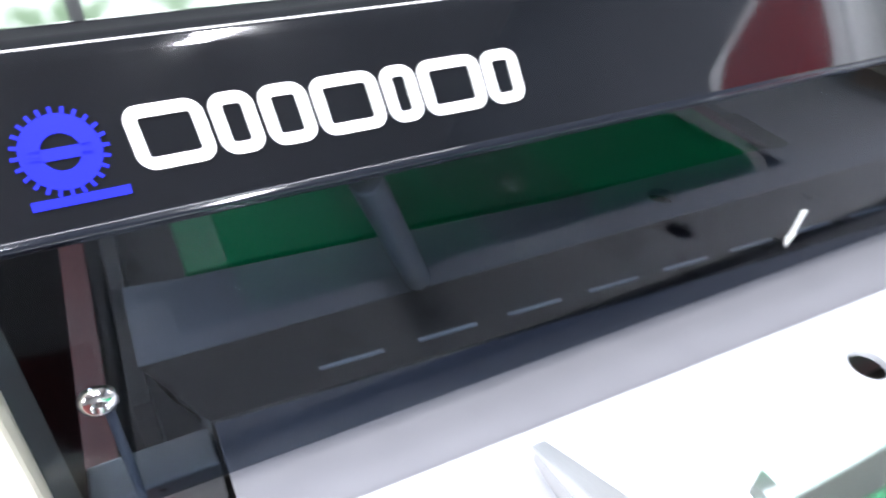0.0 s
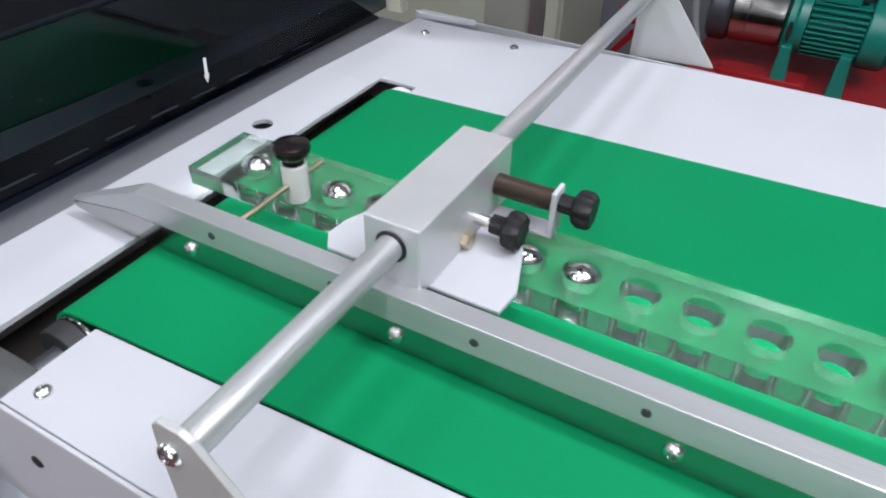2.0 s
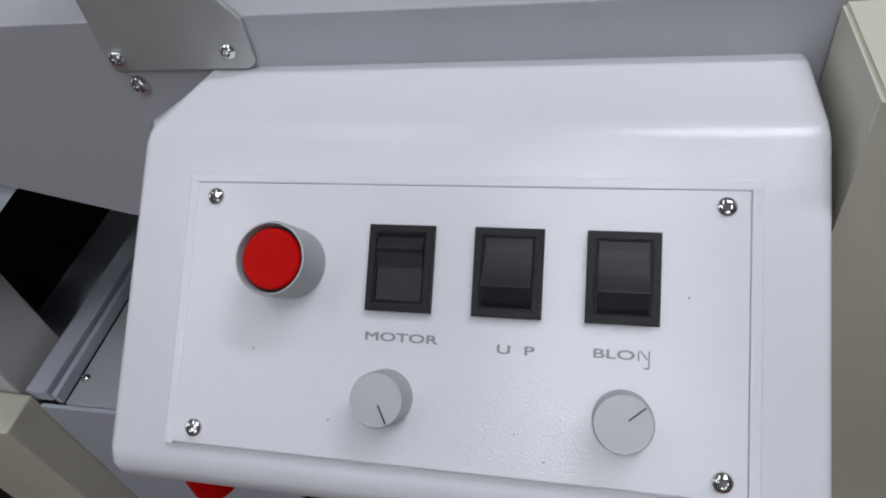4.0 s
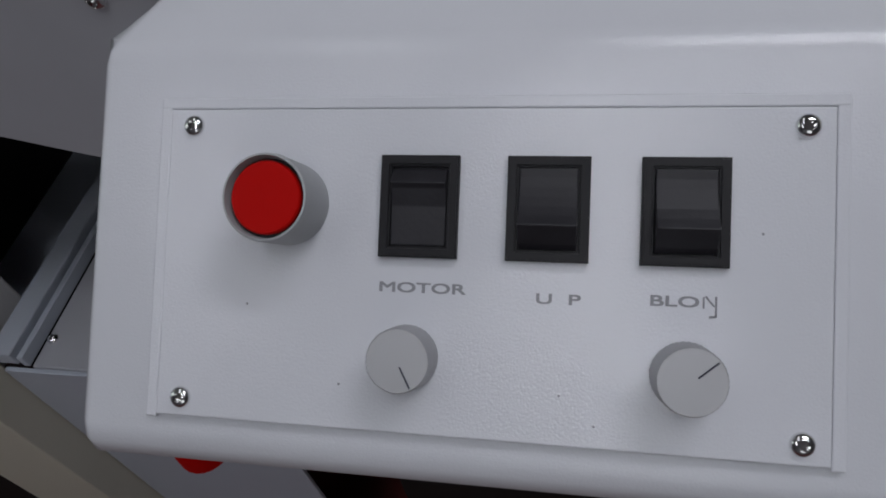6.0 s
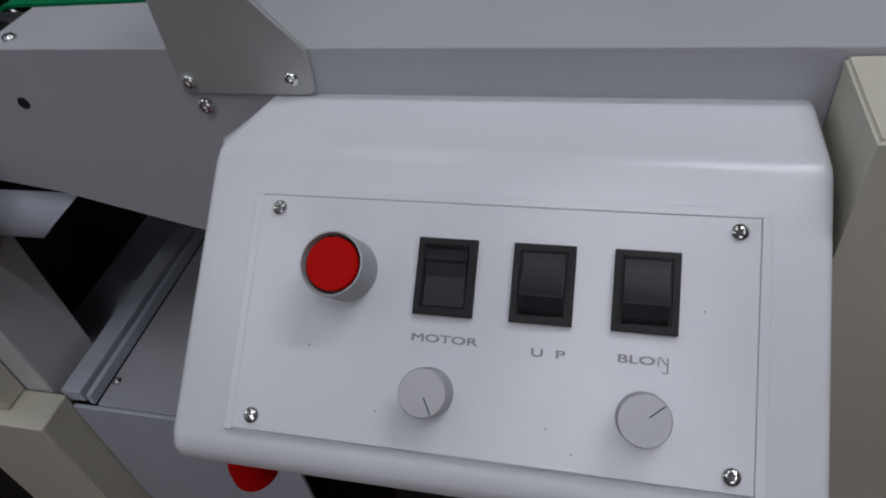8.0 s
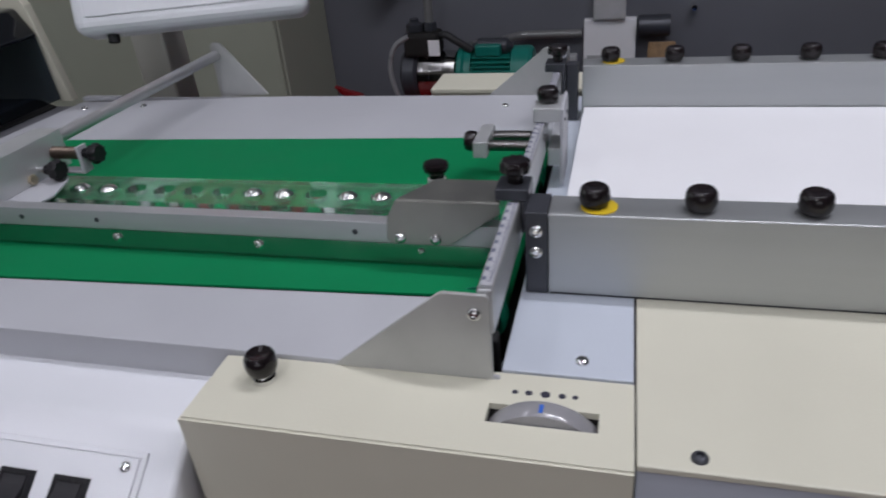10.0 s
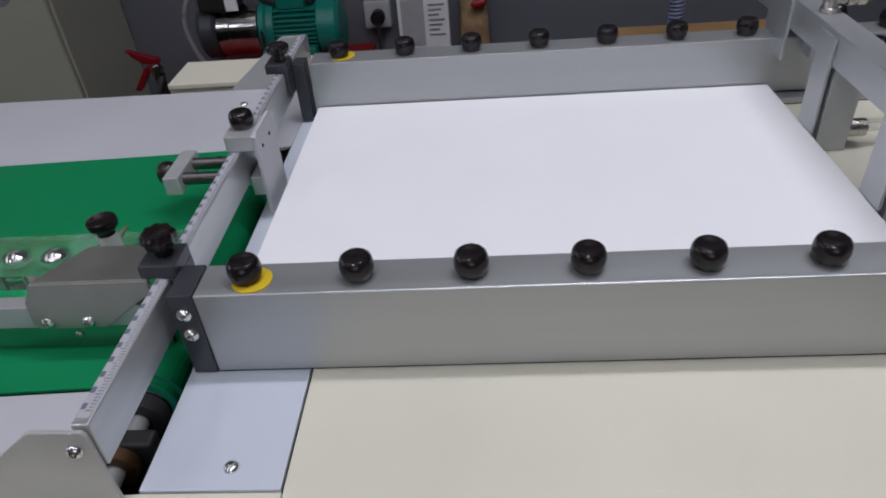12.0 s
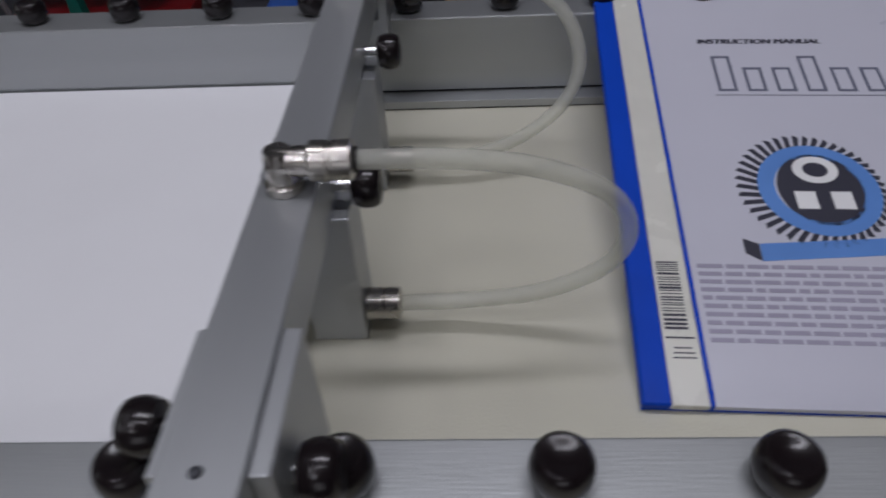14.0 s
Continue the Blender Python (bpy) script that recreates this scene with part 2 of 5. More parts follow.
def sweep(points, r, n=14, steps=8):
    """A round tube along a smooth line through the points."""
    p = [Vector(v) for v in points]
    p = [p[0] * 2 - p[1]] + p + [p[-1] * 2 - p[-2]]
    line = []
    for i in range(1, len(p) - 2):
        for k in range(steps):
            t = k / steps
            line.append(0.5 * ((2 * p[i]) + (p[i + 1] - p[i - 1]) * t + (2 * p[i - 1] - 5 * p[i] + 4 * p[i + 1] - p[i + 2]) * t * t + (3 * p[i] - p[i - 1] - 3 * p[i + 1] + p[i + 2]) * t ** 3))
    line.append(p[-2])
    bm, rings = bmesh.new(), []
    up = Vector((0.13, 0.2, 0.97))
    for i, c in enumerate(line):
        d = (line[min(i + 1, len(line) - 1)] - line[max(i - 1, 0)]).normalized()
        up = (up - d * up.dot(d)).normalized()
        s = d.cross(up)
        rings.append([bm.verts.new(c + r * (math.cos(2 * math.pi * k / n) * up + math.sin(2 * math.pi * k / n) * s)) for k in range(n)])
    for a, b in zip(rings, rings[1:]):
        for i in range(n):
            bm.faces.new((a[i], a[(i + 1) % n], b[(i + 1) % n], b[i]))
    bm.faces.new(list(reversed(rings[0])))
    bm.faces.new(rings[-1])
    bmesh.ops.recalc_face_normals(bm, faces=bm.faces)
    for f in bm.faces:
        f.smooth = True
    return bm


def holed(x0, x1, y0, y1, z0, z1, holes, n=24):
    """A plate with round holes (cx, cy, r) in a row along x, one to a cell."""
    bm = bmesh.new()
    holes = sorted(holes)
    cuts = [x0] + [(a[0] + b[0]) / 2 for a, b in zip(holes, holes[1:])] + [x1]
    for (cx, cy, r), xa, xb in zip(holes, cuts, cuts[1:]):
        angles = sorted({round(2 * math.pi * i / n, 5) for i in range(n)} | {round(math.atan2(y - cy, x - cx) % (2 * math.pi), 5) for x in (xa, xb) for y in (y0, y1)})
        ring = []
        for a in angles:
            c, s = math.cos(a), math.sin(a)
            k = min([(xb - cx) / c if c > 1e-9 else 9, (xa - cx) / c if c < -1e-9 else 9, (y1 - cy) / s if s > 1e-9 else 9, (y0 - cy) / s if s < -1e-9 else 9])
            ring.append([bm.verts.new(v) for v in ((cx + r * c, cy + r * s, z1), (cx + k * c, cy + k * s, z1), (cx + r * c, cy + r * s, z0), (cx + k * c, cy + k * s, z0))])
        for a, b in zip(ring, ring[1:] + ring[:1]):
            bm.faces.new((a[0], a[1], b[1], b[0]))
            bm.faces.new((a[2], b[2], b[3], a[3]))
            bm.faces.new((a[0], b[0], b[2], a[2]))
            mx, my = (a[1].co.x + b[1].co.x) / 2, (a[1].co.y + b[1].co.y) / 2
            if abs(mx - x0) < 1e-6 or abs(mx - x1) < 1e-6 or abs(my - y0) < 1e-6 or abs(my - y1) < 1e-6:
                bm.faces.new((a[1], a[3], b[3], b[1]))
    bmesh.ops.remove_doubles(bm, verts=bm.verts, dist=1e-5)
    bmesh.ops.recalc_face_normals(bm, faces=bm.faces)
    return bm


def slotted(xs, ys, z0, z1):
    """A sheet cut by a grid of three by three, with the middle cell left open."""
    bm = bmesh.new()
    g = {(i, j, k): bm.verts.new((x, y, z)) for i, x in enumerate(xs) for j, y in enumerate(ys) for k, z in enumerate((z0, z1))}
    for i in range(3):
        for j in range(3):
            for k in (0, 1):
                if (i, j) != (1, 1):
                    bm.faces.new((g[i, j, k], g[i + 1, j, k], g[i + 1, j + 1, k], g[i, j + 1, k]))
    for i in range(3):
        for j in (0, 3):
            bm.faces.new((g[i, j, 0], g[i + 1, j, 0], g[i + 1, j, 1], g[i, j, 1]))
            bm.faces.new((g[j, i, 0], g[j, i + 1, 0], g[j, i + 1, 1], g[j, i, 1]))
    for j in (1, 2):
        bm.faces.new((g[1, j, 0], g[2, j, 0], g[2, j, 1], g[1, j, 1]))
        bm.faces.new((g[j, 1, 0], g[j, 2, 0], g[j, 2, 1], g[j, 1, 1]))
    bmesh.ops.recalc_face_normals(bm, faces=bm.faces)
    return bm


def mesh_of(name, bm, material, smooth=False):
    me = bpy.data.meshes.new(name)
    if smooth:
        for f in bm.faces:
            f.smooth = True
    for e in bm.edges:
        if len(e.link_faces) == 2 and e.calc_face_angle(0) > 0.62:
            e.smooth = False
    bm.to_mesh(me)
    bm.free()
    for m in material if isinstance(material, (list, tuple)) else [material]:
        me.materials.append(m)
    return me


def thing(name, label, category, at=(0, 0, 0), group="", kind=""):
    ob = new(name)
    ob.empty_display_size = 0.01
    ob.location = at
    return tagged(ob, label, category, group, kind)


def part(name, bm, material, parent, label="", smooth=False):
    """Links a bmesh in world coordinates as one mesh under a thing or a part."""
    ob = new(name, mesh_of(name, bm, material, smooth))
    ob.parent = parent
    if not parent.parent:
        ob.matrix_parent_inverse = Matrix.Translation(-parent.location)
    if label:
        ob["label"] = label
    return ob


def solid(name, bm, material, label, category, group="", kind="", smooth=False):
    return tagged(new(name, mesh_of(name, bm, material, smooth)), label, category, group, kind)


def screw(p, way, r=0.0033, socket=True):
    """A button-head screw whose head points along way."""
    h = r * 0.62
    prof = [(r, 0), (r, h * 0.25), (r * 0.88, h * 0.65), (r * 0.62, h * 0.92), (r * 0.46, h)]
    prof += [(r * 0.42, h * 0.35), (0, h * 0.3)] if socket else [(0, h * 1.02)]
    return lathe(prof, toward(p, Vector(p) + Vector(way)), 20)


def knob_mesh(p, way=(0, 0, 1), r=0.0096, h=0.0135):
    """A glossy barrel knob with a dished top."""
    prof = [(r * 0.66, 0), (r * 0.84, h * 0.06), (r * 0.97, h * 0.3), (r, h * 0.52), (r * 0.97, h * 0.74), (r * 0.88, h * 0.92), (r * 0.74, h), (r * 0.55, h * 0.985), (r * 0.4, h * 0.93), (0, h * 0.91)]
    return lathe(prof, toward(p, Vector(p) + Vector(way)), 28)


def star_mesh(p, way=(0, 0, 1), r=0.0095, h=0.016):
    """A fluted clamping knob on a neck."""
    prof = [(r * 0.5, 0), (r * 0.5, h * 0.38), (r * 0.9, h * 0.5), (r, h * 0.6), (r, h * 0.88), (r * 0.85, h), (r * 0.3, h), (0, h * 0.96)]
    return lathe(prof, toward(p, Vector(p) + Vector(way)), 48, 8, 0.16)


# ---- room ----
solid("floor", box(-3.2, 3.2, -2.6, 1.9, -0.1, 0.0, 0), FLOORM, "dark red painted workshop floor", "floor", kind="structure")
solid("ceiling", box(-3.2, 3.2, -2.6, 1.9, 2.7, 2.8, 0), mat("ceiling_paint", (0.42, 0.42, 0.43), 0.8), "pale flat workshop ceiling", "ceiling", kind="structure")
solid("wall_north", box(-3.2, 3.2, 1.8, 1.9, 0, 2.7, 0), PLASTER, "blue-grey painted workshop wall", "wall", kind="structure")
OTHERW = mat("pale_wall_paint", (0.26, 0.26, 0.27), 0.7, vary=0.05, scale=3)
solid("wall_south", join(box(-3.2, 3.2, -2.7, -2.6, 0, 0.9, 0), box(-3.2, 3.2, -2.7, -2.6, 2.1, 2.7, 0), box(-3.2, -0.4, -2.7, -2.6, 0.9, 2.1, 0), box(1.0, 3.2, -2.7, -2.6, 0.9, 2.1, 0)), OTHERW, "pale painted workshop wall", "wall", kind="structure")
solid("wall_west", join(box(-3.3, -3.2, -2.7, 1.9, 0, 1.0, 0), box(-3.3, -3.2, -2.7, 1.9, 2.4, 2.7, 0), box(-3.3, -3.2, -2.7, -0.9, 1.0, 2.4, 0), box(-3.3, -3.2, 1.75, 1.9, 1.0, 2.4, 0)), OTHERW, "pale painted workshop wall", "wall", kind="structure")
# unseen window, added to frame the fill light from the south
win = thing("fill_window", "unseen metal-framed window added for fill light from the operator's side", "window", (0.3, -2.65, 0.9), kind="structure")
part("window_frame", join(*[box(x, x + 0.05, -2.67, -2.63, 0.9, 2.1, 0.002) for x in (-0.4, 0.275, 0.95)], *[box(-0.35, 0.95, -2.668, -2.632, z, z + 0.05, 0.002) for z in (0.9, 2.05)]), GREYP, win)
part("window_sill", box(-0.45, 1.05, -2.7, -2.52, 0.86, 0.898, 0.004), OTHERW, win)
win = thing("window_1", "wide metal-framed workshop window with daylight outside", "window", (-3.25, 0.4, 1.0), kind="structure")
part("window_frame", join(*[box(-3.27, -3.23, y, y + 0.05, 1.0, 2.4, 0.002) for y in (-0.9, -0.02, 0.86, 1.70)], *[box(-3.268, -3.232, -0.85, 1.70, z, z + 0.05, 0.002) for z in (1.0, 2.35)]), GREYP, win)
part("window_sill", box(-3.3, -3.12, -0.95, 1.78, 0.96, 0.998, 0.004), OTHERW, win)
OUTSIDE = bpy.data.materials.new("bright_foliage_and_sky")
OUTSIDE.use_nodes = True
nt = OUTSIDE.node_tree
noise, tint = nt.nodes.new("ShaderNodeTexNoise"), nt.nodes.new("ShaderNodeValToRGB")
noise.inputs["Scale"].default_value, noise.inputs["Detail"].default_value = 2.2, 6
tint.color_ramp.elements[0].position, tint.color_ramp.elements[0].color = 0.40, (0.05, 0.10, 0.04, 1)
tint.color_ramp.elements[1].position, tint.color_ramp.elements[1].color = 0.60, (0.9, 0.97, 1.0, 1)
place = nt.nodes.new("ShaderNodeNewGeometry")
nt.links.new(place.outputs["Position"], noise.inputs["Vector"])
nt.links.new(noise.outputs[0], tint.inputs[0])
nt.links.new(tint.outputs[0], nt.nodes["Principled BSDF"].inputs["Emission Color"])
nt.nodes["Principled BSDF"].inputs["Emission Strength"].default_value = 3.2
solid("backdrop", box(-4.6, -4.55, -3.0, 4.2, 0.2, 3.6, 0), OUTSIDE, "bright foliage and sky outside the window", "backdrop", kind="structure")
solid("wall_east", box(3.2, 3.3, -2.7, 1.9, 0, 2.7, 0), OTHERW, "pale painted workshop wall", "wall", kind="structure")

# ---- conveyor table ----
TOP = 0.9
conv = thing("conveyor_table", "white powder-coated conveyor table with a slotted top", "conveyor", (-0.3, 0.25, 0))
bm = join(holed(-0.664, -0.612, 0.19, 0.30, TOP - 0.003, TOP, [(-0.64, 0.248, 0.0075)]), box(-0.664, -0.612, 0.002, 0.19, TOP - 0.003, TOP, 0), box(-0.664, -0.612, 0.30, 0.349, TOP - 0.003, TOP, 0))
for v in bm.verts:
    if v.co.x < -0.66:
        v.co.x = -0.6700 + 0.0155 * v.co.y
part("left_plate", bm, WHITE, conv)
part("far_plate", prism([(-0.6646, 0.349), (-0.612, 0.349), (-0.612, 0.357), (-0.578, 0.357), (-0.578, 0.3435), (-0.3, 0.3555), (-0.003, 0.3685), (0.0115, 0.372), (0.0115, 0.51), (-0.352, 0.51), (-0.6, 0.49), (-0.656, 0.49)], "z", TOP - 0.003, TOP, 0.0004), WHITE, conv)
part("near_plate", prism([(-0.572, 0.001), (-0.024, 0.001), (-0.024, 0.0735), (-0.572, 0.0505)], "z", TOP - 0.003, TOP, 0.0004), WHITE, conv)
part("far_lip", prism([(-0.656, 0.49), (-0.602, 0.496), (-0.598, 0.5), (-0.656, 0.5)], "z", TOP, TOP + 0.006, 0.001), WHITE, conv)
part("corner_block", box(-0.6115, -0.575, 0.001, 0.0235, TOP - 0.02, TOP - 0.006, 0.001), ALU, conv, "bare milled aluminium block")
part("side_plate", prism([(-0.672, 0.902), (-0.672, 0.83), (-0.64, 0.818), (-0.57, 0.806), (-0.497, 0.785), (-0.42, 0.765), (-0.30, 0.74), (0.012, 0.74), (0.012, 0.9005), (-0.1, 0.902)], "y", -0.002, 0.0, 0.0006), WHITE, conv)
part("far_side_plate", box(-0.67, 0.012, 0.51, 0.512, 0.76, 0.899, 0.0005), WHITE, conv)
part("left_end_plate", box(-0.662, -0.660, 0.0, 0.49, 0.80, 0.889, 0.0005), WHITE, conv)
part("belt_bed", box(-0.575, -0.02, 0.05, 0.345, 0.845, 0.885, 0.001), DARK, conv)
# added plate: its dark colour stands in for the shade down in the gap
part("gap_backing", box(-0.655, -0.602, 0.02, 0.40, 0.852, 0.858, 0.0005), mat("dark_gap_backing", (0.055, 0.046, 0.042), 0.45, vary=0.25, scale=25), conv, "dark plate added under the roller gap in place of its shade")
part("frame_body", box(-0.43, 0.09, 0.02, 0.5, 0.15, 0.70, 0.004), DARK, conv, "dark machine body under the table")
part("inner_panel", box(-0.66, -0.431, 0.30, 0.306, 0.15, 0.80, 0.001), mat("dark_brown_panel", (0.11, 0.082, 0.078), 0.45, vary=0.3, scale=10), conv, "dark brown inner panel")
for x in (-0.62, 0.03):
    for y in (0.06, 0.44):
        part("leg", box(x - 0.02, x + 0.02, y - 0.02, y + 0.02, 0, 0.15, 0.002), DARK, conv)
for p in ((-0.559, 0.013), (-0.06, 0.47), (-0.63, 0.46), (-0.545, 0.47)):
    part("screw", screw((p[0], p[1], TOP), (0, 0, 1), 0.0042), CHROME, conv)
part("bearing_block", box(-0.034, 0.004, 0.036, 0.048, 0.862, 0.896, 0.002), RUBBER, conv, "black bearing block")
part("end_tab", box(-0.014, 0.0115, 0.0005, 0.010, 0.8835, 0.8865, 0.0006), STEEL, conv, "bare steel tab")
part("side_hole", rod((-0.558, -0.003, 0.870), (-0.558, -0.0005, 0.870), 0.0035), DARK, conv)
part("side_bolt", screw((-0.446, -0.002, 0.8705), (0, -1, 0), 0.0048), CHROME, conv)
part("side_bolt", screw((-0.44, -0.002, 0.835), (0, -1, 0), 0.003), STEEL, conv)

# the belt goes round two rollers
R_ROLL, BELT_Z = 0.0175, TOP + 0.0015
xl, xr = -0.588, -0.016
prof = arc(xl, BELT_Z - R_ROLL, R_ROLL, 90, 270, 14) + arc(xr, BELT_Z - R_ROLL, R_ROLL, -90, 90, 14)
inner = arc(xl, BELT_Z - R_ROLL, R_ROLL - 0.0018, 90, 270, 14) + arc(xr, BELT_Z - R_ROLL, R_ROLL - 0.0018, -90, 90, 14)
bm = bmesh.new()
SKEW = 0.043
loops = [[bm.verts.new((x, y + SKEW * (x + 0.5), z)) for x, z in pts] for pts, y in ((prof, 0.0545), (prof, 0.3455), (inner, 0.3455), (inner, 0.0545))]
for a, b in zip(loops, loops[1:] + loops[:1]):
    for i in range(len(a)):
        bm.faces.new((a[i], a[(i + 1) % len(a)], b[(i + 1) % len(a)], b[i]))
bmesh.ops.recalc_face_normals(bm, faces=bm.faces)
solid("conveyor_belt", bm, GREEN, "bright green conveyor belt stretched over two rollers", "conveyor belt", smooth=False)
solid("shaft_bearing", join(rod((xr, 0.028, BELT_Z - R_ROLL), (xr, 0.036, BELT_Z - R_ROLL), 0.0125, 24), rod((xr, 0.0355, BELT_Z - R_ROLL), (xr, 0.0385, BELT_Z - R_ROLL), 0.0085, 24)), mat("dark_bronze", (0.16, 0.09, 0.045), 0.4, 0.8), "dark bronze bearing on the roller shaft", "bearing")
for x, lab in ((xl, "steel belt roller on a dark shaft"), (xr, "steel belt roller on a dark shaft")):
    r = thing("belt_roller", lab, "roller", (x, 0.2, BELT_Z - R_ROLL), "belt rollers")
    c = BELT_Z - R_ROLL
    dy = SKEW * (x + 0.5)
    part("drum", rod((x, 0.0525 + dy, c), (x, 0.3475 + dy, c), R_ROLL - 0.002, 32), MIRROR, r)
    part("shaft", rod((x, 0.004, c), (x, 0.385, c), 0.006), STEEL if x > -0.3 else DARKAN, r, "steel shaft" if x > -0.3 else "dark shaft")
    for y in (0.042 + dy, 0.348 + dy):
        white_end = x < -0.3 and y > 0.2
        part("collar", rod((x, y, c), (x, y + 0.010, c), 0.0150), NYLON if white_end else RUBBER, r, "white nylon collar" if white_end else "black rubber collar")
for y in (0.075, 0.083, 0.30, 0.308, 0.316):
    solid("drive_cord", moved(lathe([(R_ROLL + 0.0002, -0.0012), (R_ROLL + 0.0022, -0.0006), (R_ROLL + 0.0022, 0.0006), (R_ROLL + 0.0002, 0.0012)], n=28), pose(xr + 0.0, y, BELT_Z - R_ROLL, 90)), DARKGREEN, "thin green drive cord round the belt end", "cord", "drive cords")

# brackets for the cross bars
def bracket(name, points, y0, y1, bolts, label):
    b = thing(name, label, "bracket", (points[0][0], y0, 0.88), "cross bar brackets")
    part("plate", prism(points, "y", y0, y1, 0.0006), STEEL, b)
    way = -1 if y0 < 0.2 else 1
    for x, z, r in bolts:
        part("bolt", screw((x, (min(y0, y1) if way < 0 else max(y0, y1)), z), (0, way, 0), r), CHROME, b)


LEFT = [(-0.4535, 0.879), (-0.386, 0.879), (-0.3825, 0.8825), (-0.3825, 0.902), (-0.385, 0.9055), (-0.4365, 0.9685), (-0.4405, 0.9705), (-0.4495, 0.9705), (-0.4525, 0.967), (-0.4535, 0.955)]
RIGHT = [(-0.088, 0.8985), (0.0085, 0.8985), (0.0085, 0.9525), (0.0065, 0.9550), (-0.0165, 0.9555), (-0.0195, 0.9545)]
bracket("bracket", LEFT, -0.005, -0.0022, [(-0.447, 0.957, 0.0048), (-0.393, 0.888, 0.0038), (-0.448, 0.886, 0.0042)], "tapered grey steel bracket carrying the round cross bar")
bracket("bracket", RIGHT, -0.003, -0.0004, [(0.0, 0.943, 0.0042)], "wedge-shaped grey steel bracket carrying the ruler bar")
bracket("bracket", [(x, max(z, 0.8985)) for x, z in LEFT[3:]] + [(-0.4535, 0.8985)], 0.512, 0.5145, [], "tapered grey steel bracket carrying the round cross bar")
bracket("bracket", RIGHT, 0.512, 0.5145, [], "wedge-shaped grey steel bracket carrying the ruler bar")

solid("cross_bar", rod((-0.4465, -0.0022, 0.9545), (-0.4465, 0.512, 0.9545), 0.0062, 28), BARM, "round bare aluminium cross bar over the belt", "bar")

# ruler bar
ruler = thing("ruler_bar", "flat aluminium cross bar with a printed scale", "bar", (0.002, 0.25, 0.93))
part("bar", box(0.0012, 0.0100, 0.0, 0.512, 0.9285, 0.957, 0.0010), ALUY, ruler)
part("scale", box(0.0024, 0.0088, 0.004, 0.505, 0.957, 0.9573, 0), mat("white_scale", (0.42, 0.42, 0.45), 0.45), ruler, "white printed scale strip")
ticks = [box(0.0062 if k % 5 else 0.0052, 0.0084, 0.008 + 0.002 * k, 0.0084 + 0.002 * k, 0.9572, 0.9575, 0) for k in range(248)]
ticks += [box(0.0022, 0.0046, 0.0092 + 0.01 * k, 0.0128 + 0.01 * k, 0.9572, 0.9575, 0) for k in range(49)]
tagged(part("scale_mark", join(*ticks), SLATE, ruler, "fine dark scale marks"), kind="stuff")

# ---- side rail with its ball strip ----
RAILM = mat("satin_rail_aluminium", (0.46, 0.47, 0.48), 0.34, 0.55, vary=0.08, scale=70, stretch=(0.08, 1, 1), bump=0.1, bump_scale=900)
rail = thing("side_rail", "long aluminium side rail over a polished steel strip", "rail", (-0.3, 0.11, 0.902))
part("strip", prism([(-0.617, 0.9032), (-0.004, 0.9032), (-0.004, 0.9200), (-0.61, 0.9200), (-0.655, 0.9118), (-0.6545, 0.9072)], "y", 0.1078, 0.1105, 0.0004), MIRROR, rail, "polished steel strip")
bm = prism([(-0.61, 0.9202), (-0.004, 0.9202), (-0.004, 0.9362), (-0.598, 0.9362), (-0.6555, 0.9135), (-0.6555, 0.9120)], "y", 0.1072, 0.1185, 0.0005)
for v in bm.verts:
    if v.co.x < -0.6 and v.co.y > 0.113:
        v.co.y -= 0.0065 * min(1, (-0.6 - v.co.x) / 0.055)
part("bar", bm, RAILM, rail)
for x in (-0.564, -0.440, -0.315, -0.190):
    part("bolt", screw((x, 0.1078, 0.9125), (0, -1, 0), 0.0042), CHROME, rail)
for x in (-0.546, -0.4735, -0.401, -0.3285, -0.11):
    part("hole", rod((x, 0.1066, 0.9280), (x, 0.1074, 0.9280), 0.0021), DARKAN, rail)

ACR_Z0, ACR_Z1, PITCH = 0.9055, 0.9175, 0.0293
turn = Matrix.Translation((-0.5862, 0.1855, 0)) @ Matrix.Rotation(radians(0.3), 4, "Z")
strip = thing("ball_strip", "clear acrylic strip drilled with a row of holes holding steel balls", "ball strip", (-0.3, 0.19, 0.9015))
bm = holed(-0.0328, PITCH * 19 + 0.012, -0.0245, 0.0245, ACR_Z0, ACR_Z1, [(PITCH * i, 0, 0.0099) for i in range(20)], 28)
for e in bm.edges:
    e.smooth = e.calc_face_angle(0) < 0.6
for f in bm.faces:
    f.smooth = abs(f.normal.z) < 0.5
bar = part("acrylic_bar", moved(bm, turn), ACRYLIC, strip)
bar.visible_shadow = False
ball_me = mesh_of("ball", lathe([(0.0095 * math.sin(math.pi * k / 16), -0.0095 * math.cos(math.pi * k / 16)) for k in range(17)], n=28), mat("bright_ball_steel", (0.80, 0.80, 0.80), 0.15, 1.0, vary=0.02), True)
for i in (0, 1, 2, 3, 4, 5, 6, 7, 12, 13, 15, 16, 17, 18):
    ob = new("ball", ball_me)
    ob.parent = strip
    ob.matrix_parent_inverse = Matrix.Translation(-strip.location)
    ob.matrix_basis = Matrix.Translation(turn @ Vector((PITCH * i, 0, 0.9112)))


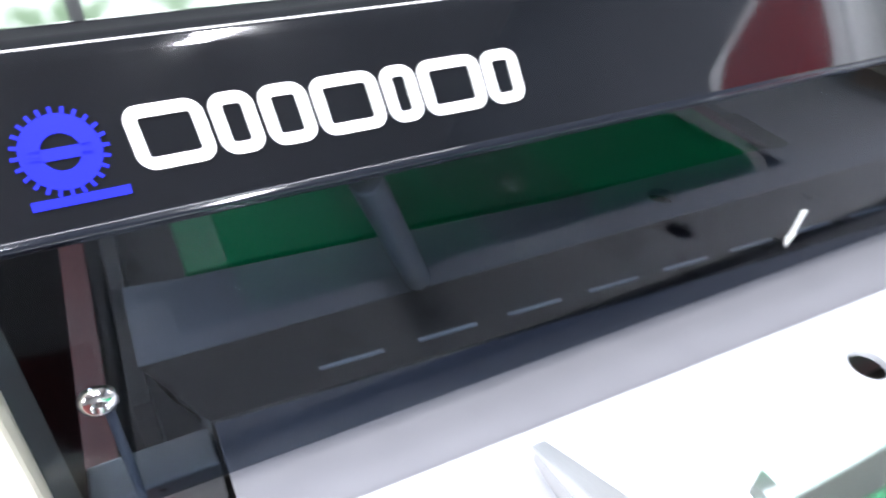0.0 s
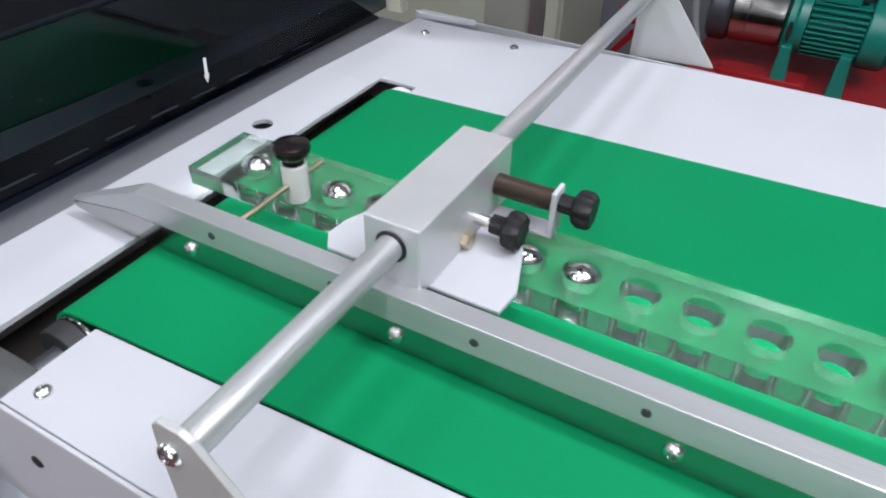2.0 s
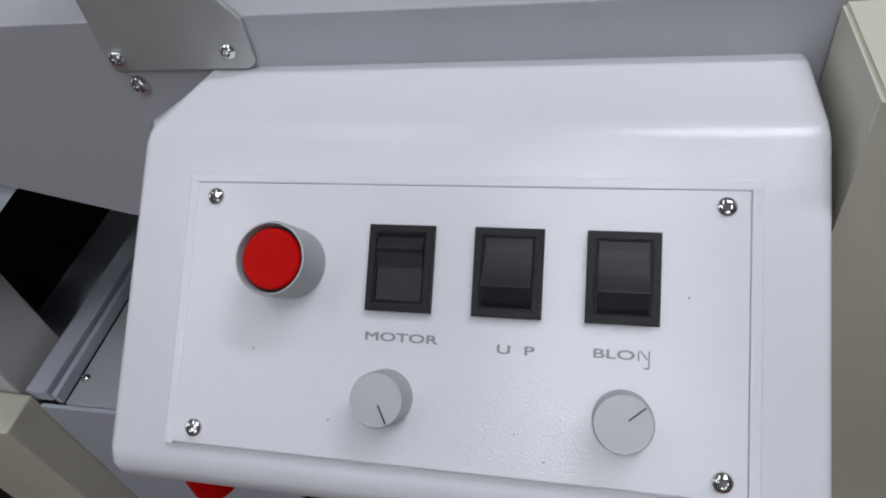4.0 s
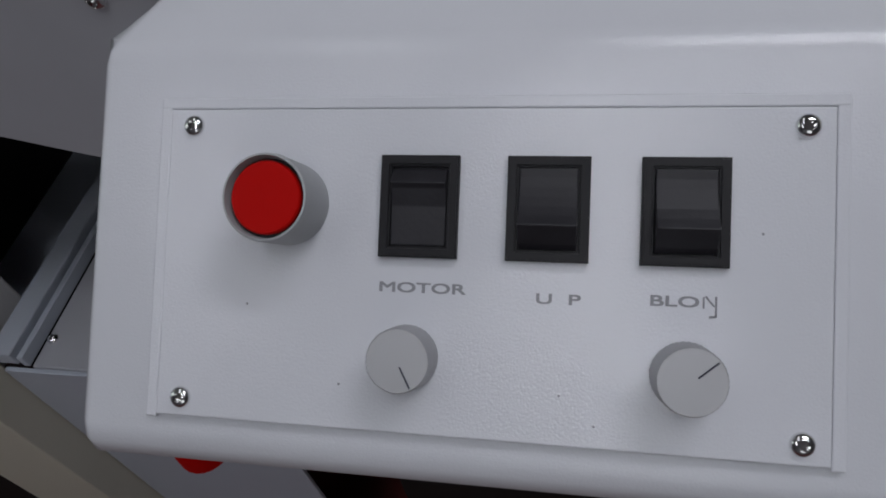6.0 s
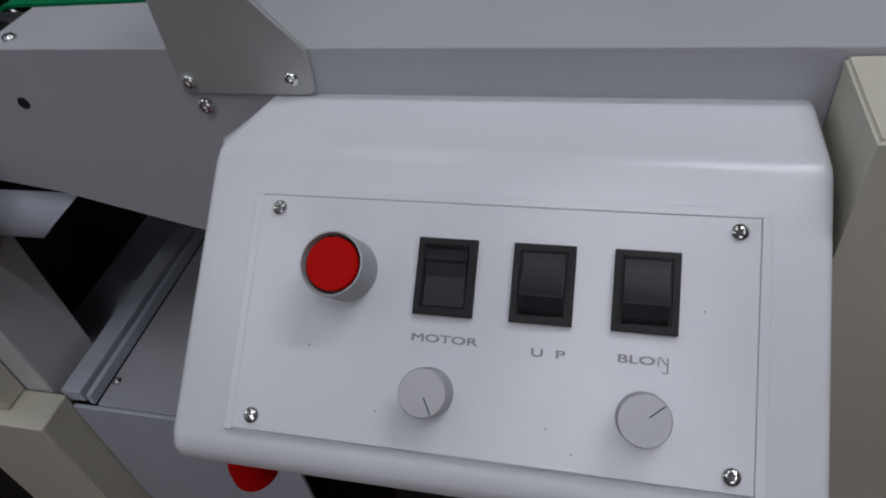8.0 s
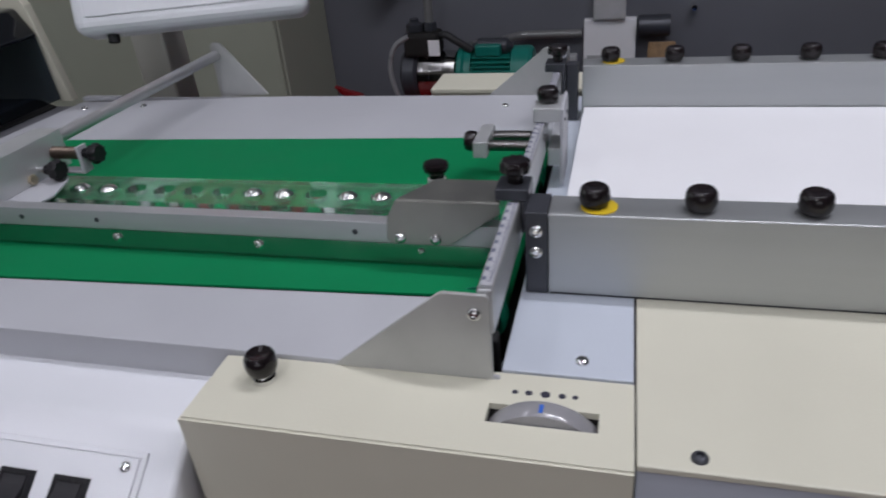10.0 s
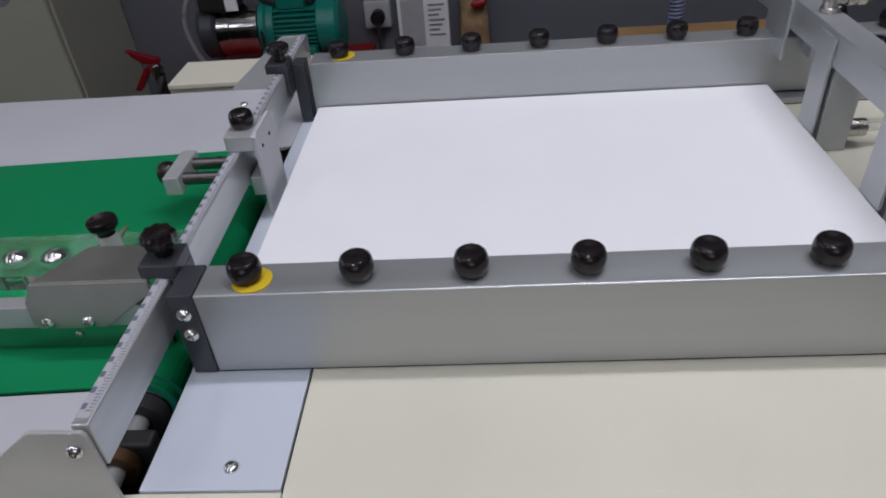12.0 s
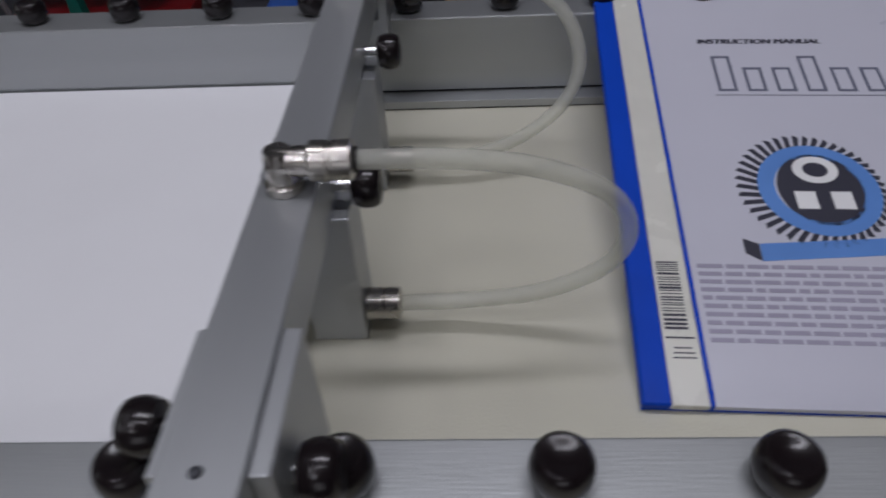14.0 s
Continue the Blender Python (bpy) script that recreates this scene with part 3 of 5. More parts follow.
def strip_post(x, y, label):
    p = thing("strip_post", label, "clamp post", (x, y, ACR_Z1), "strip posts")
    part("sleeve", rod((x, y, ACR_Z1), (x, y, 0.9405), 0.0072, 24), NYLON, p, "white nylon sleeve")
    part("knob", lathe([(0.006, 0), (0.0062, 0.003), (0.0096, 0.006), (0.0104, 0.009), (0.0098, 0.0115), (0.007, 0.0125), (0, 0.0122)], Matrix.Translation((x, y, 0.9405)), 28), BLACK, p)
    part("cross_pin", rod((x, 0.1075, 0.929), (x, y + 0.024, 0.929), 0.0017, 14), BRASS, p, "thin brass cross pin")


strip_post(-0.5415, 0.167, "white nylon post with a black knob on the acrylic strip")
strip_post(-0.066, 0.178, "white nylon post with a black knob on the acrylic strip")

# clamp on the round bar
clamp = thing("bar_clamp", "square silver clamp block riding on the round bar", "clamp", (-0.447, 0.16, 0.928))
part("block", box(-0.4605, -0.4325, 0.1165, 0.2085, 0.9315, 0.9665, 0.0009), ANOD, clamp)
part("bush", rod((-0.4465, 0.1155, 0.9545), (-0.4465, 0.1166, 0.9545), 0.0078), MATT, clamp)
part("foot_plate", prism([(-0.4955, 0.135), (-0.489, 0.1255), (-0.3985, 0.1255), (-0.397, 0.141), (-0.407, 0.171), (-0.414, 0.18), (-0.482, 0.18), (-0.4945, 0.148)], "z", 0.9292, 0.9315, 0.0006), WHITE, clamp, "white painted foot plate")
part("bent_strip", join(box(-0.433, -0.399, 0.185, 0.197, 0.9315, 0.9335, 0.0005), box(-0.4015, -0.399, 0.185, 0.197, 0.9325, 0.957, 0.0005)), WHITE, clamp, "white bent strip")
part("threaded_rod", lathe([(0.0052 + 0.0006 * (k % 2), 0.0006 * k) for k in range(52)], toward((-0.4325, 0.192, 0.949), (-0.40, 0.192, 0.949)), 18), mat("dark_bronzed_thread", (0.13, 0.10, 0.08), 0.38, 0.8), clamp, "dark threaded rod")
part("knob", star_mesh((-0.399, 0.192, 0.949), (1, 0, 0), 0.0095, 0.017), MATT, clamp)
part("nut", lathe([(0.0042, 0), (0.0048, 0.0006), (0.0048, 0.0035), (0.0042, 0.0042)], toward((-0.4325, 0.158, 0.937), (-0.40, 0.158, 0.937)), 6), BRASS, clamp, "small brass nut")
part("spindle", rod((-0.4325, 0.169, 0.942), (-0.42, 0.169, 0.942), 0.003), CHROME, clamp)
part("knob", star_mesh((-0.4235, 0.169, 0.942), (1, 0, 0), 0.0098, 0.016), MATT, clamp)

# end cover of the rail
COVM = mat("dull_zinc_sheet", (0.34, 0.34, 0.31), 0.36, 0.85, vary=0.1, scale=25)
cov = thing("rail_cover", "bent grey sheet cover at the end of the side rail", "cover", (-0.04, 0.12, 0.93))
part("front_plate", prism([(-0.0855, 0.925), (-0.082, 0.9215), (-0.04, 0.9215), (-0.004, 0.9475), (-0.004, 0.9555), (-0.076, 0.9555), (-0.0835, 0.942)], "y", 0.1045, 0.1065, 0.0006), COVM, cov)
part("top_plate", prism([(-0.0765, 0.1065), (-0.004, 0.1065), (-0.004, 0.142), (-0.056, 0.142)], "z", 0.9537, 0.9555, 0.0006), COVM, cov)
for x in (-0.075, -0.0495):
    part("bolt", screw((x, 0.1045, 0.9265), (0, -1, 0), 0.0042), CHROME, cov)
part("bolt", screw((-0.062, 0.1076, 0.914), (0, -1, 0), 0.0026), CHROME, cov)

# ---- control console ----
con = thing("control_console", "white painted sloping operator console on the machine side", "control panel", (-0.29, -0.08, 0.76))
O, U, V, N = Vector((-0.3803, -0.0684, 0.8630)), Vector((1, 0, 0)), Vector((0, -0.809, -0.588)), Vector((0, -0.588, 0.809))
FRAME = Matrix(((1, 0, 0, O.x), (0, 0.809, -0.588, O.y), (0, 0.588, 0.809, O.z), (0, 0, 0, 1)))


def on_panel(u, v, h=0.0):
    return O + U * u + V * v + N * h


def panel_box(u0, u1, v0, v1, h0, h1, bevel=0.0005, seg=2):
    return moved(box(u0, u1, -v1, -v0, h0, h1, bevel, seg), FRAME)


side = [(-0.002, 0.8780), (-0.040, 0.8780)] + [(-0.0455, 0.8772), (-0.050, 0.8748)] + [(-0.1465, 0.8045), (-0.1505, 0.7995), (-0.1515, 0.793), (-0.1485, 0.7865), (-0.142, 0.783), (-0.05, 0.765), (-0.002, 0.765)]
bm = prism(side, "x", -0.4185, -0.1645, 0)
for v in bm.verts:
    if v.co.x < -0.4:
        if v.co.y > -0.01:
            v.co.x += 0.011
        elif v.co.y > -0.052:
            v.co.x += 0.001 if v.co.y < -0.042 else 0.004
bmesh.ops.bevel(bm, geom=[e for e in bm.edges if (e.verts[0].co.x < -0.4) == (e.verts[1].co.x < -0.4)], offset=0.0045, segments=4, affect="EDGES", profile=0.5, clamp_overlap=True)
part("housing", bm, CONSOLE, con, smooth=True)
part("panel_plate", panel_box(-0.0085, 0.1905, -0.0055, 0.0925, 0.0, 0.0014, 0.0006), CONSOLE, con, "white cover plate")
ridge = [panel_box(-0.0125, 0.1945, -0.0095, -0.0057, -0.001, 0.0007, 0.0006), panel_box(0.1907, 0.1945, -0.0093, 0.0935, -0.001, 0.0006, 0.0005), panel_box(-0.0125, -0.0087, -0.0093, 0.0935, -0.001, 0.0006, 0.0005)]
part("embossed_ridge", join(*ridge), CONSOLE, con)
for u, v in ((0, 0), (0.183, 0), (0, 0.0865), (0.183, 0.0865)):
    part("screw", screw(on_panel(u, v, 0.0014), N, 0.0034), CHROME, con)
button = part("push_button", lathe([(0.0130, 0), (0.0130, 0.0174), (0.0127, 0.0185), (0.0121, 0.0187), (0.0117, 0.0150), (0, 0.0148)], toward(on_panel(0.0334, 0.0244, 0.0014), on_panel(0.0334, 0.0244, 1)), 40), GREYP, con, "grey push button bezel")
part("gap_ring", lathe([(0.0116, 0.0149), (0.0116, 0.0152), (0, 0.0153)], toward(on_panel(0.0334, 0.0244, 0.0014), on_panel(0.0334, 0.0244, 1)), 40), MATT, button, "dark gap round the cap")
part("red_cap", lathe([(0.0107, 0.0152), (0.0107, 0.0170), (0.0102, 0.0176), (0, 0.0178)], toward(on_panel(0.0334, 0.0244, 0.0014), on_panel(0.0334, 0.0244, 1)), 40), RED, button, "red button cap")


DUSTY = mat("dusty_black_plastic", (0.022, 0.021, 0.025), 0.42, vary=0.15, scale=90, bump=0.1, bump_scale=600, stain=0.22, stain_colour=(0.07, 0.068, 0.075), spec=0.35)


def rocker(u0, up):
    u1, v0, v1 = u0 + 0.0238, 0.0092, 0.0399
    w = 0.0032
    ring = slotted((u0, u0 + w, u1 - w, u1), (-v1, -v1 + w, -v0 - w, -v0), 0.0014, 0.0042)
    bmesh.ops.bevel(ring, geom=[e for e in ring.edges if all(v.co.z > 0.004 for v in e.verts) and e.is_manifold and e.calc_face_angle(0) > 1], offset=0.0006, segments=2, affect="EDGES")
    s = part("rocker_switch", moved(ring, FRAME), MATT, con, "black rocker switch")
    part("recess", panel_box(u0 + 0.001, u1 - 0.001, v0 + 0.001, v1 - 0.001, 0.0015, 0.0019, 0), MATT, s)
    a, b = v0 + w + 0.0004, v1 - w - 0.0004
    if up:
        dish = [(-(a + (b - a) * k), 0.0044 + 0.0056 * (k / 0.72) ** 1.7 - 0.0007 * math.sin(math.pi * k / 0.72)) for k in (0.12, 0.24, 0.36, 0.48, 0.60, 0.72)]
        pr = [(-a, 0.0012), (-a, 0.0046)] + dish + [(-(a + (b - a) * 0.93), 0.0052), (-b, 0.0030), (-b, 0.0012)]
    else:
        pr = [(-a, 0.0012), (-a - 0.0008, 0.0034), (-a - 0.005, 0.0064), (-a - 0.0065, 0.0052), (-(a + b) / 2, 0.0036), (-b, 0.0030), (-b, 0.0012)]
    part("rocker", moved(prism(pr, "x", u0 + w + 0.0004, u1 - w - 0.0004, 0.0003), FRAME), DUSTY, s)


rocker(0.0632, False)
rocker(0.1013, True)
rocker(0.1393, True)


def pot(u, v, angle, r=0.0097):
    base = toward(on_panel(u, v, 0.0014), on_panel(u, v, 1))
    k = part("rotary_knob", lathe([(r, 0), (r, 0.002), (r * 0.98, 0.0025), (r * 0.97, 0.0112), (r * 0.93, 0.0120), (0, 0.0121)], base, 72, 36, 0.02), KNOBM, con, "silver rotary knob")
    line = moved(box(0.0018, r * 0.88, -0.00022, 0.00022, 0.0119, 0.01235, 0), FRAME @ Matrix.Translation((u, -v, 0.0014)) @ Matrix.Rotation(radians(angle), 4, "Z"))
    part("pointer", line, INKD, k)


pot(0.0728, 0.0695, -62)
pot(0.1524, 0.0702, 40)


def lettering(text, u, v, size, wide, material, parent, name="lettering", m=None):
    cu = bpy.data.curves.new(name, "FONT")
    cu.body, cu.size, cu.align_x, cu.align_y, cu.extrude = text, size, "CENTER", "CENTER", 0.00006
    tmp = bpy.data.objects.new("tmp", cu)
    me = bpy.data.meshes.new_from_object(tmp)
    bpy.data.objects.remove(tmp)
    b = bmesh.new()
    for dx, dy, dz in ((0, 0, 0),) if m else ((-0.00007, -0.00009, 0), (0.00007, 0.00009, 0.00002), (0.00007, -0.00009, 0.00004), (-0.00007, 0.00009, 0.00006)):
        me.transform(Matrix.Translation((dx, dy, dz)))
        b.from_mesh(me)
        me.transform(Matrix.Translation((-dx, -dy, -dz)))
    bpy.data.meshes.remove(me)
    b.transform((m if m else FRAME @ Matrix.Translation((u, -v, 0.00145))) @ Matrix.Diagonal((wide, 1, 1, 1)))
    return part(name, b, material, parent)


lettering("MOTOR", 0.0765, 0.0490, 0.0042, 1.75, INK, con)
lettering("U  P", 0.1168, 0.0506, 0.0042, 1.75, INK, con)
lettering("BLO", 0.1490, 0.0497, 0.0042, 1.75, INK, con)
part("worn_letter", join(panel_box(0.1566, 0.1571, 0.0480, 0.0512, 0.00145, 0.00165, 0), moved(box(-0.0018, 0.0018, -0.00025, 0.00025, 0, 0.0002, 0), FRAME @ Matrix.Translation((0.1585, -0.0492, 0.00145)) @ Matrix.Rotation(radians(-50), 4, "Z")), panel_box(0.1599, 0.1604, 0.0478, 0.0535, 0.00145, 0.00165, 0), panel_box(0.1584, 0.1601, 0.0532, 0.0537, 0.00145, 0.00165, 0)), INK, con)

# ---- cream hood beside the console ----
hood = thing("gear_hood", "cream painted sheet hood with a dial slot", "machine cover", (-0.04, -0.03, 0.3))
HZ = 0.8985


bm = slotted((-0.1595, 0.0095, 0.0675, 0.0852), (-0.0590, -0.0355, -0.0215, 0.0042), HZ - 0.004, HZ)
for v in bm.verts:
    if v.co.x < 0.009 and v.co.y > 0:
        v.co.y = -0.0035
    if v.co.x > 0.009 and v.co.x < 0.0105 and v.co.y > 0:
        v.co.x = 0.0125
bmesh.ops.bevel(bm, geom=[e for e in bm.edges if all(v.co.y < -0.058 and v.co.z > HZ - 0.001 for v in e.verts) or all(v.co.x < -0.159 and v.co.z > HZ - 0.001 for v in e.verts)], offset=0.0014, segments=3, affect="EDGES")
part("top", bm, CREAM, hood)
part("slot_well", join(box(0.0085, 0.0095, -0.0365, -0.0205, 0.86, HZ - 0.0041, 0), box(0.0675, 0.0685, -0.0365, -0.0205, 0.86, HZ - 0.0041, 0), box(0.0095, 0.0675, -0.0365, -0.0355, 0.86, HZ - 0.0041, 0), box(0.0095, 0.0675, -0.0215, -0.0205, 0.86, HZ - 0.0041, 0)), DARK, hood)
part("front", box(-0.1595, 0.0852, -0.0588, -0.056, 0.25, HZ - 0.0041, 0), CREAM, hood)
part("side", box(-0.1595, -0.1565, -0.056, -0.003, 0.25, HZ - 0.003, 0.0008), CREAM, hood)
for x, r in ((0.022, 0.0016), (0.0295, 0.002), (0.0385, 0.0026), (0.0475, 0.002), (0.0545, 0.0016)):
    part("dot", rod((x, -0.0108, HZ - 0.0005), (x, -0.0108, HZ + 0.0003), r, 16, 0.0001), INKD, hood)
dial = thing("dial_wheel", "translucent grey thumbwheel with a blue mark", "dial", (0.0385, -0.0285, 0.87))
part("wheel", lathe([(0.030, -0.0062), (0.0345, -0.0058), (0.0355, -0.004), (0.0355, 0.004), (0.0345, 0.0058), (0.030, 0.0062)], pose(0.0385, -0.0285, 0.8700, 90), 64), mat("grey_glossy_plastic", (0.29, 0.285, 0.30), 0.16, vary=0.08, coat=0.5), dial, smooth=True)
part("blue_mark", box(0.0372, 0.0395, -0.0325, -0.0262, 0.9051, 0.9058, 0.0003), BLUEP, dial)
hk = thing("hood_knob", "black ball knob on a short steel stem", "knob", (-0.124, -0.0215, HZ))
part("stem", lathe([(0.0068, 0), (0.0068, 0.003), (0.0052, 0.0035), (0.0052, 0.008)], Matrix.Translation((-0.124, -0.0215, HZ)), 24), CHROME, hk)
part("ball", knob_mesh((-0.124, -0.0215, HZ + 0.006), r=0.0096, h=0.0138), BLACK, hk)

# ---- feeder table ----
feed = thing("feeder_table", "cream painted feeder table", "table", (0.45, 0.23, 0))
part("grey_top_plate", box(0.012, 0.0848, 0.005, 0.505, TOP - 0.003, TOP, 0.0005), PALE, feed, "pale blue-grey top plate")
part("top", box(0.0862, 0.95, -0.055, 0.52, TOP - 0.004, TOP, 0.0008), CREAM, feed)
part("front", box(0.0862, 0.95, -0.0535, -0.0505, 0.30, TOP - 0.004, 0.001), PALE, feed, "pale front panel")
part("body", box(0.10, 0.94, -0.04, 0.51, 0.0, TOP - 0.02, 0.002), DARK, feed)
part("gap_block", box(0.012, 0.0145, 0.006, 0.50, 0.80, TOP - 0.003, 0.0004), DARKAN, feed)
part("far_top", box(-0.165, 0.0848, 0.53, 0.60, TOP - 0.004, TOP + 0.002, 0.001), CREAM, feed)
part("far_body", box(-0.165, 0.0848, 0.533, 0.60, 0.3, TOP - 0.004, 0.001), CREAM, feed)
part("screw", screw((0.0563, 0.018, TOP), (0, 0, 1), 0.0042), CHROME, feed)
part("screw", screw((0.115, -0.046, TOP), (0, 0, 1), 0.0042), DARKAN, feed)

# paper
ream = thing("paper_ream", "ream of blank white paper lying between the side guides", "paper", (0.24, 0.27, TOP))
part("block", box(0.0328, 0.4542, 0.1187, 0.4173, TOP + 0.0003, TOP + 0.0158, 0.0003), PAPER, ream)
part("top_sheet", box(0.0325, 0.4545, 0.1185, 0.4175, TOP + 0.0159, TOP + 0.0162, 0.0001, 1), PAPER, ream)

# ---- side guides ----
def guide(y0, y1, sign, label):
    yk = y0 + 0.0135 if sign > 0 else y1 - 0.0135
    g = thing("side_guide", label, "side guide", (0.45, (y0 + y1) / 2, TOP), "side guides")
    part("profile", box(0.030, 0.86, y0, y1, TOP + (0.0018 if sign > 0 else 0.0082), 0.9592, 0.0009), GUIDE, g)
    part("foot", box(0.031, 0.86, y0 - 0.0125 if sign < 0 else y0 + 0.001, y1 if sign < 0 else y1 + 0.006, TOP + (0.0002 if sign > 0 else 0.0012), TOP + (0.0017 if sign > 0 else 0.0066), 0.0003), DARKAN if sign > 0 else GUIDE, g)
    if sign < 0:
        # dark strips put the shade of the narrow gaps into colour
        part("joint_shade", join(box(0.032, 0.859, y0 + 0.001, y1 - 0.001, TOP + 0.0067, TOP + 0.0081, 0), box(0.032, 0.859, y0 - 0.0118, y1 - 0.001, TOP + 0.0001, TOP + 0.0011, 0)), DARK, g, "dark strips for the shade in the joints above and below the foot")
    for k in range(13):
        x = 0.0575 + 0.0625 * k
        part("knob", knob_mesh((x, yk, 0.9598)), BLACK, g)
        part("stud", rod((x, yk, 0.9585), (x, yk, 0.961), 0.0045), STEEL, g)
    ring = lathe([(0.0075, 0), (0.0114, 0), (0.0114, 0.0007), (0.0075, 0.0007)], Matrix.Translation((0.0605, yk - 0.001 * sign, 0.9593)), 28)
    part("tape_ring", ring, YELLOW, g, "yellow tape ring")
    return g


guide(0.085, 0.113, 1, "grey anodised side guide with a row of black knobs")
guide(0.4195, 0.4475, -1, "grey anodised side guide with a row of black knobs")


def end_clamp(y0, y1, yt0, yt1, yk, way, x0=0.0155, x1=0.0297):
    c = thing("end_clamp", "dark anodised clamp joining a side guide to the ruler bar", "clamp", (0.02, y0, 0.9), "guide end clamps")
    part("post", box(x0, x1, y0, y1, TOP + 0.001, 0.9602, 0.0008), DARKAN, c)
    part("tab", box(-0.0065, x0, yt0, yt1, 0.9578, 0.9662, 0.0008), DARKAN, c)
    part("shoe", box(0.0104, x0, yt0, yt1, 0.935, 0.9578, 0.0006), DARKAN, c)
    part("knob", star_mesh((0.0055, yk, 0.9655), (0, 0, 1), 0.0105, 0.0165), BLACK, c)
    for z in (0.947, 0.932):
        if way < 0:
            part("bolt", screw((0.0225, y0, z), (0, -1, 0), 0.0045), CHROME, c)


end_clamp(0.0845, 0.113, 0.104, 0.127, 0.1165, -1)
end_clamp(0.4195, 0.436, 0.402, 0.426, 0.414, 1, 0.0135, 0.0255)

# separator gate on the ruler bar
gate = thing("separator_gate", "silver separator gate hung on the ruler bar", "gate", (0.012, 0.27, 0.9))
part("saddle", box(0.0, 0.0220, 0.2535, 0.2905, 0.9578, 0.970, 0.0008), ANOD, gate)
part("lower_block", box(0.0112, 0.0220, 0.2565, 0.289, 0.918, 0.934, 0.0008), ANOD, gate)
part("blade", prism([(0.2505, 0.903), (0.2985, 0.903), (0.2975, 0.966), (0.2945, 0.9715), (0.2565, 0.9725), (0.2515, 0.9695)], "x", 0.0222, 0.0252, 0.0005), WHITE, gate, "silver blade")
part("knob", knob_mesh((0.0105, 0.2715, 0.970), r=0.0092, h=0.0125), BLACK, gate)
for y in (0.254, 0.277):
    part("pin", rod((-0.040, y, 0.937), (0.0012, y, 0.937), 0.0048, 18), mat("dark_steel_pin", (0.16, 0.155, 0.15), 0.3, 1.0), gate)
part("yoke", box(-0.0505, -0.0385, 0.2425, 0.288, 0.9295, 0.9440, 0.0008), ANOD, gate)
part("knob", knob_mesh((-0.0505, 0.2655, 0.9365), (-1, 0, 0), 0.0092, 0.0115), BLACK, gate)
for y in (0.262, 0.282):
    part("rivet", screw((0.0252, y, 0.958), (1, 0, 0), 0.0016, False), DARKAN, gate)

# red knob below the console
rk = part("red_knob", lathe([(0.0, -0.034), (0.008, -0.033), (0.012, -0.028), (0.0115, -0.018), (0.008, -0.004), (0.006, 0.002)], Matrix.Translation((-0.412, -0.124, 0.759)), 24), RED, con, "red plastic knob hanging below the console")
part("stem", rod((-0.412, -0.124, 0.759), (-0.412, -0.124, 0.7800), 0.004), GREYP, rk)

random.seed(11)
for k in range(5):
    x, y, a, w = random.uniform(-0.40, -0.06), random.uniform(0.38, 0.48), random.uniform(0, 180), random.uniform(0.004, 0.011)
    part("scuff", moved(box(-w, w, -0.0002, 0.0002, 0.0, 0.0001, 0), pose(x, y, TOP, 0, 0, a)), GREYP, conv)
for u, v in ((0.118, 0.078), (0.021, 0.056), (0.128, 0.086), (0.172, 0.030), (0.052, 0.079)):
    part("speck", moved(rod((0, 0, 0), (0, 0, 0.00015), 0.0004, 8, 0.00005), FRAME @ Matrix.Translation((u, -v, 0.0014))), INK, con)

# ---- suction beam over the stack ----
beam = thing("suction_beam", "satin aluminium beam bridging the side guides", "beam", (0.466, 0.26, 0.9))
part("beam", box(0.4567, 0.4785, 0.02, 0.50, 0.973, 0.9985, 0.0009), BEAM, beam)
for y in (0.203, 0.3165):
    part("suction_foot", join(box(0.4542, 0.4566, y, y + 0.027, 0.917, 0.9945, 0.0006), box(0.4600, 0.4847, y, y + 0.027, 0.9008, 0.9728, 0.0006)), BEAM, beam, "hanging suction foot")
for y in (0.079, 0.402):
    part("clamp_plate", box(0.4537, 0.4566, y, y + 0.047, 0.945, 0.9965, 0.0006), BEAM, beam, "side clamp plate")
    part("clamp_plate", box(0.4787, 0.4843, y, y + 0.047, 0.945, 0.9965, 0.0006), BEAM, beam, "side clamp plate")
for p, way in (((0.4537, 0.104, 0.980), (-1, 0, 0)), ((0.4847, 0.090, 0.980), (1, 0, 0)), ((0.4847, 0.414, 0.980), (1, 0, 0)), ((0.4785, 0.328, 0.982), (1, 0, 0)), ((0.4785, 0.213, 0.982), (1, 0, 0))):
    q = Vector(p) + Vector(way) * (0.002 if p[1] == 0.090 else 0.008)
    part("spindle", rod(p, q, 0.0032), CHROME, beam)
    part("knob", knob_mesh(q, way, 0.0092, 0.0115), BLACK, beam)
q = Vector((0.470, 0.0835, 0.956))
part("spindle", rod((0.470, 0.0848, 0.956), q + Vector((0, -0.004, 0)), 0.0032), CHROME, beam)
part("knob", knob_mesh(q + Vector((0, -0.004, 0)), (0, -1, 0), 0.0092, 0.0115), BLACK, beam)
part("rivet", screw((0.467, 0.079, 0.9985), (0, 0, 1), 0.0018, False), DARKAN, beam)


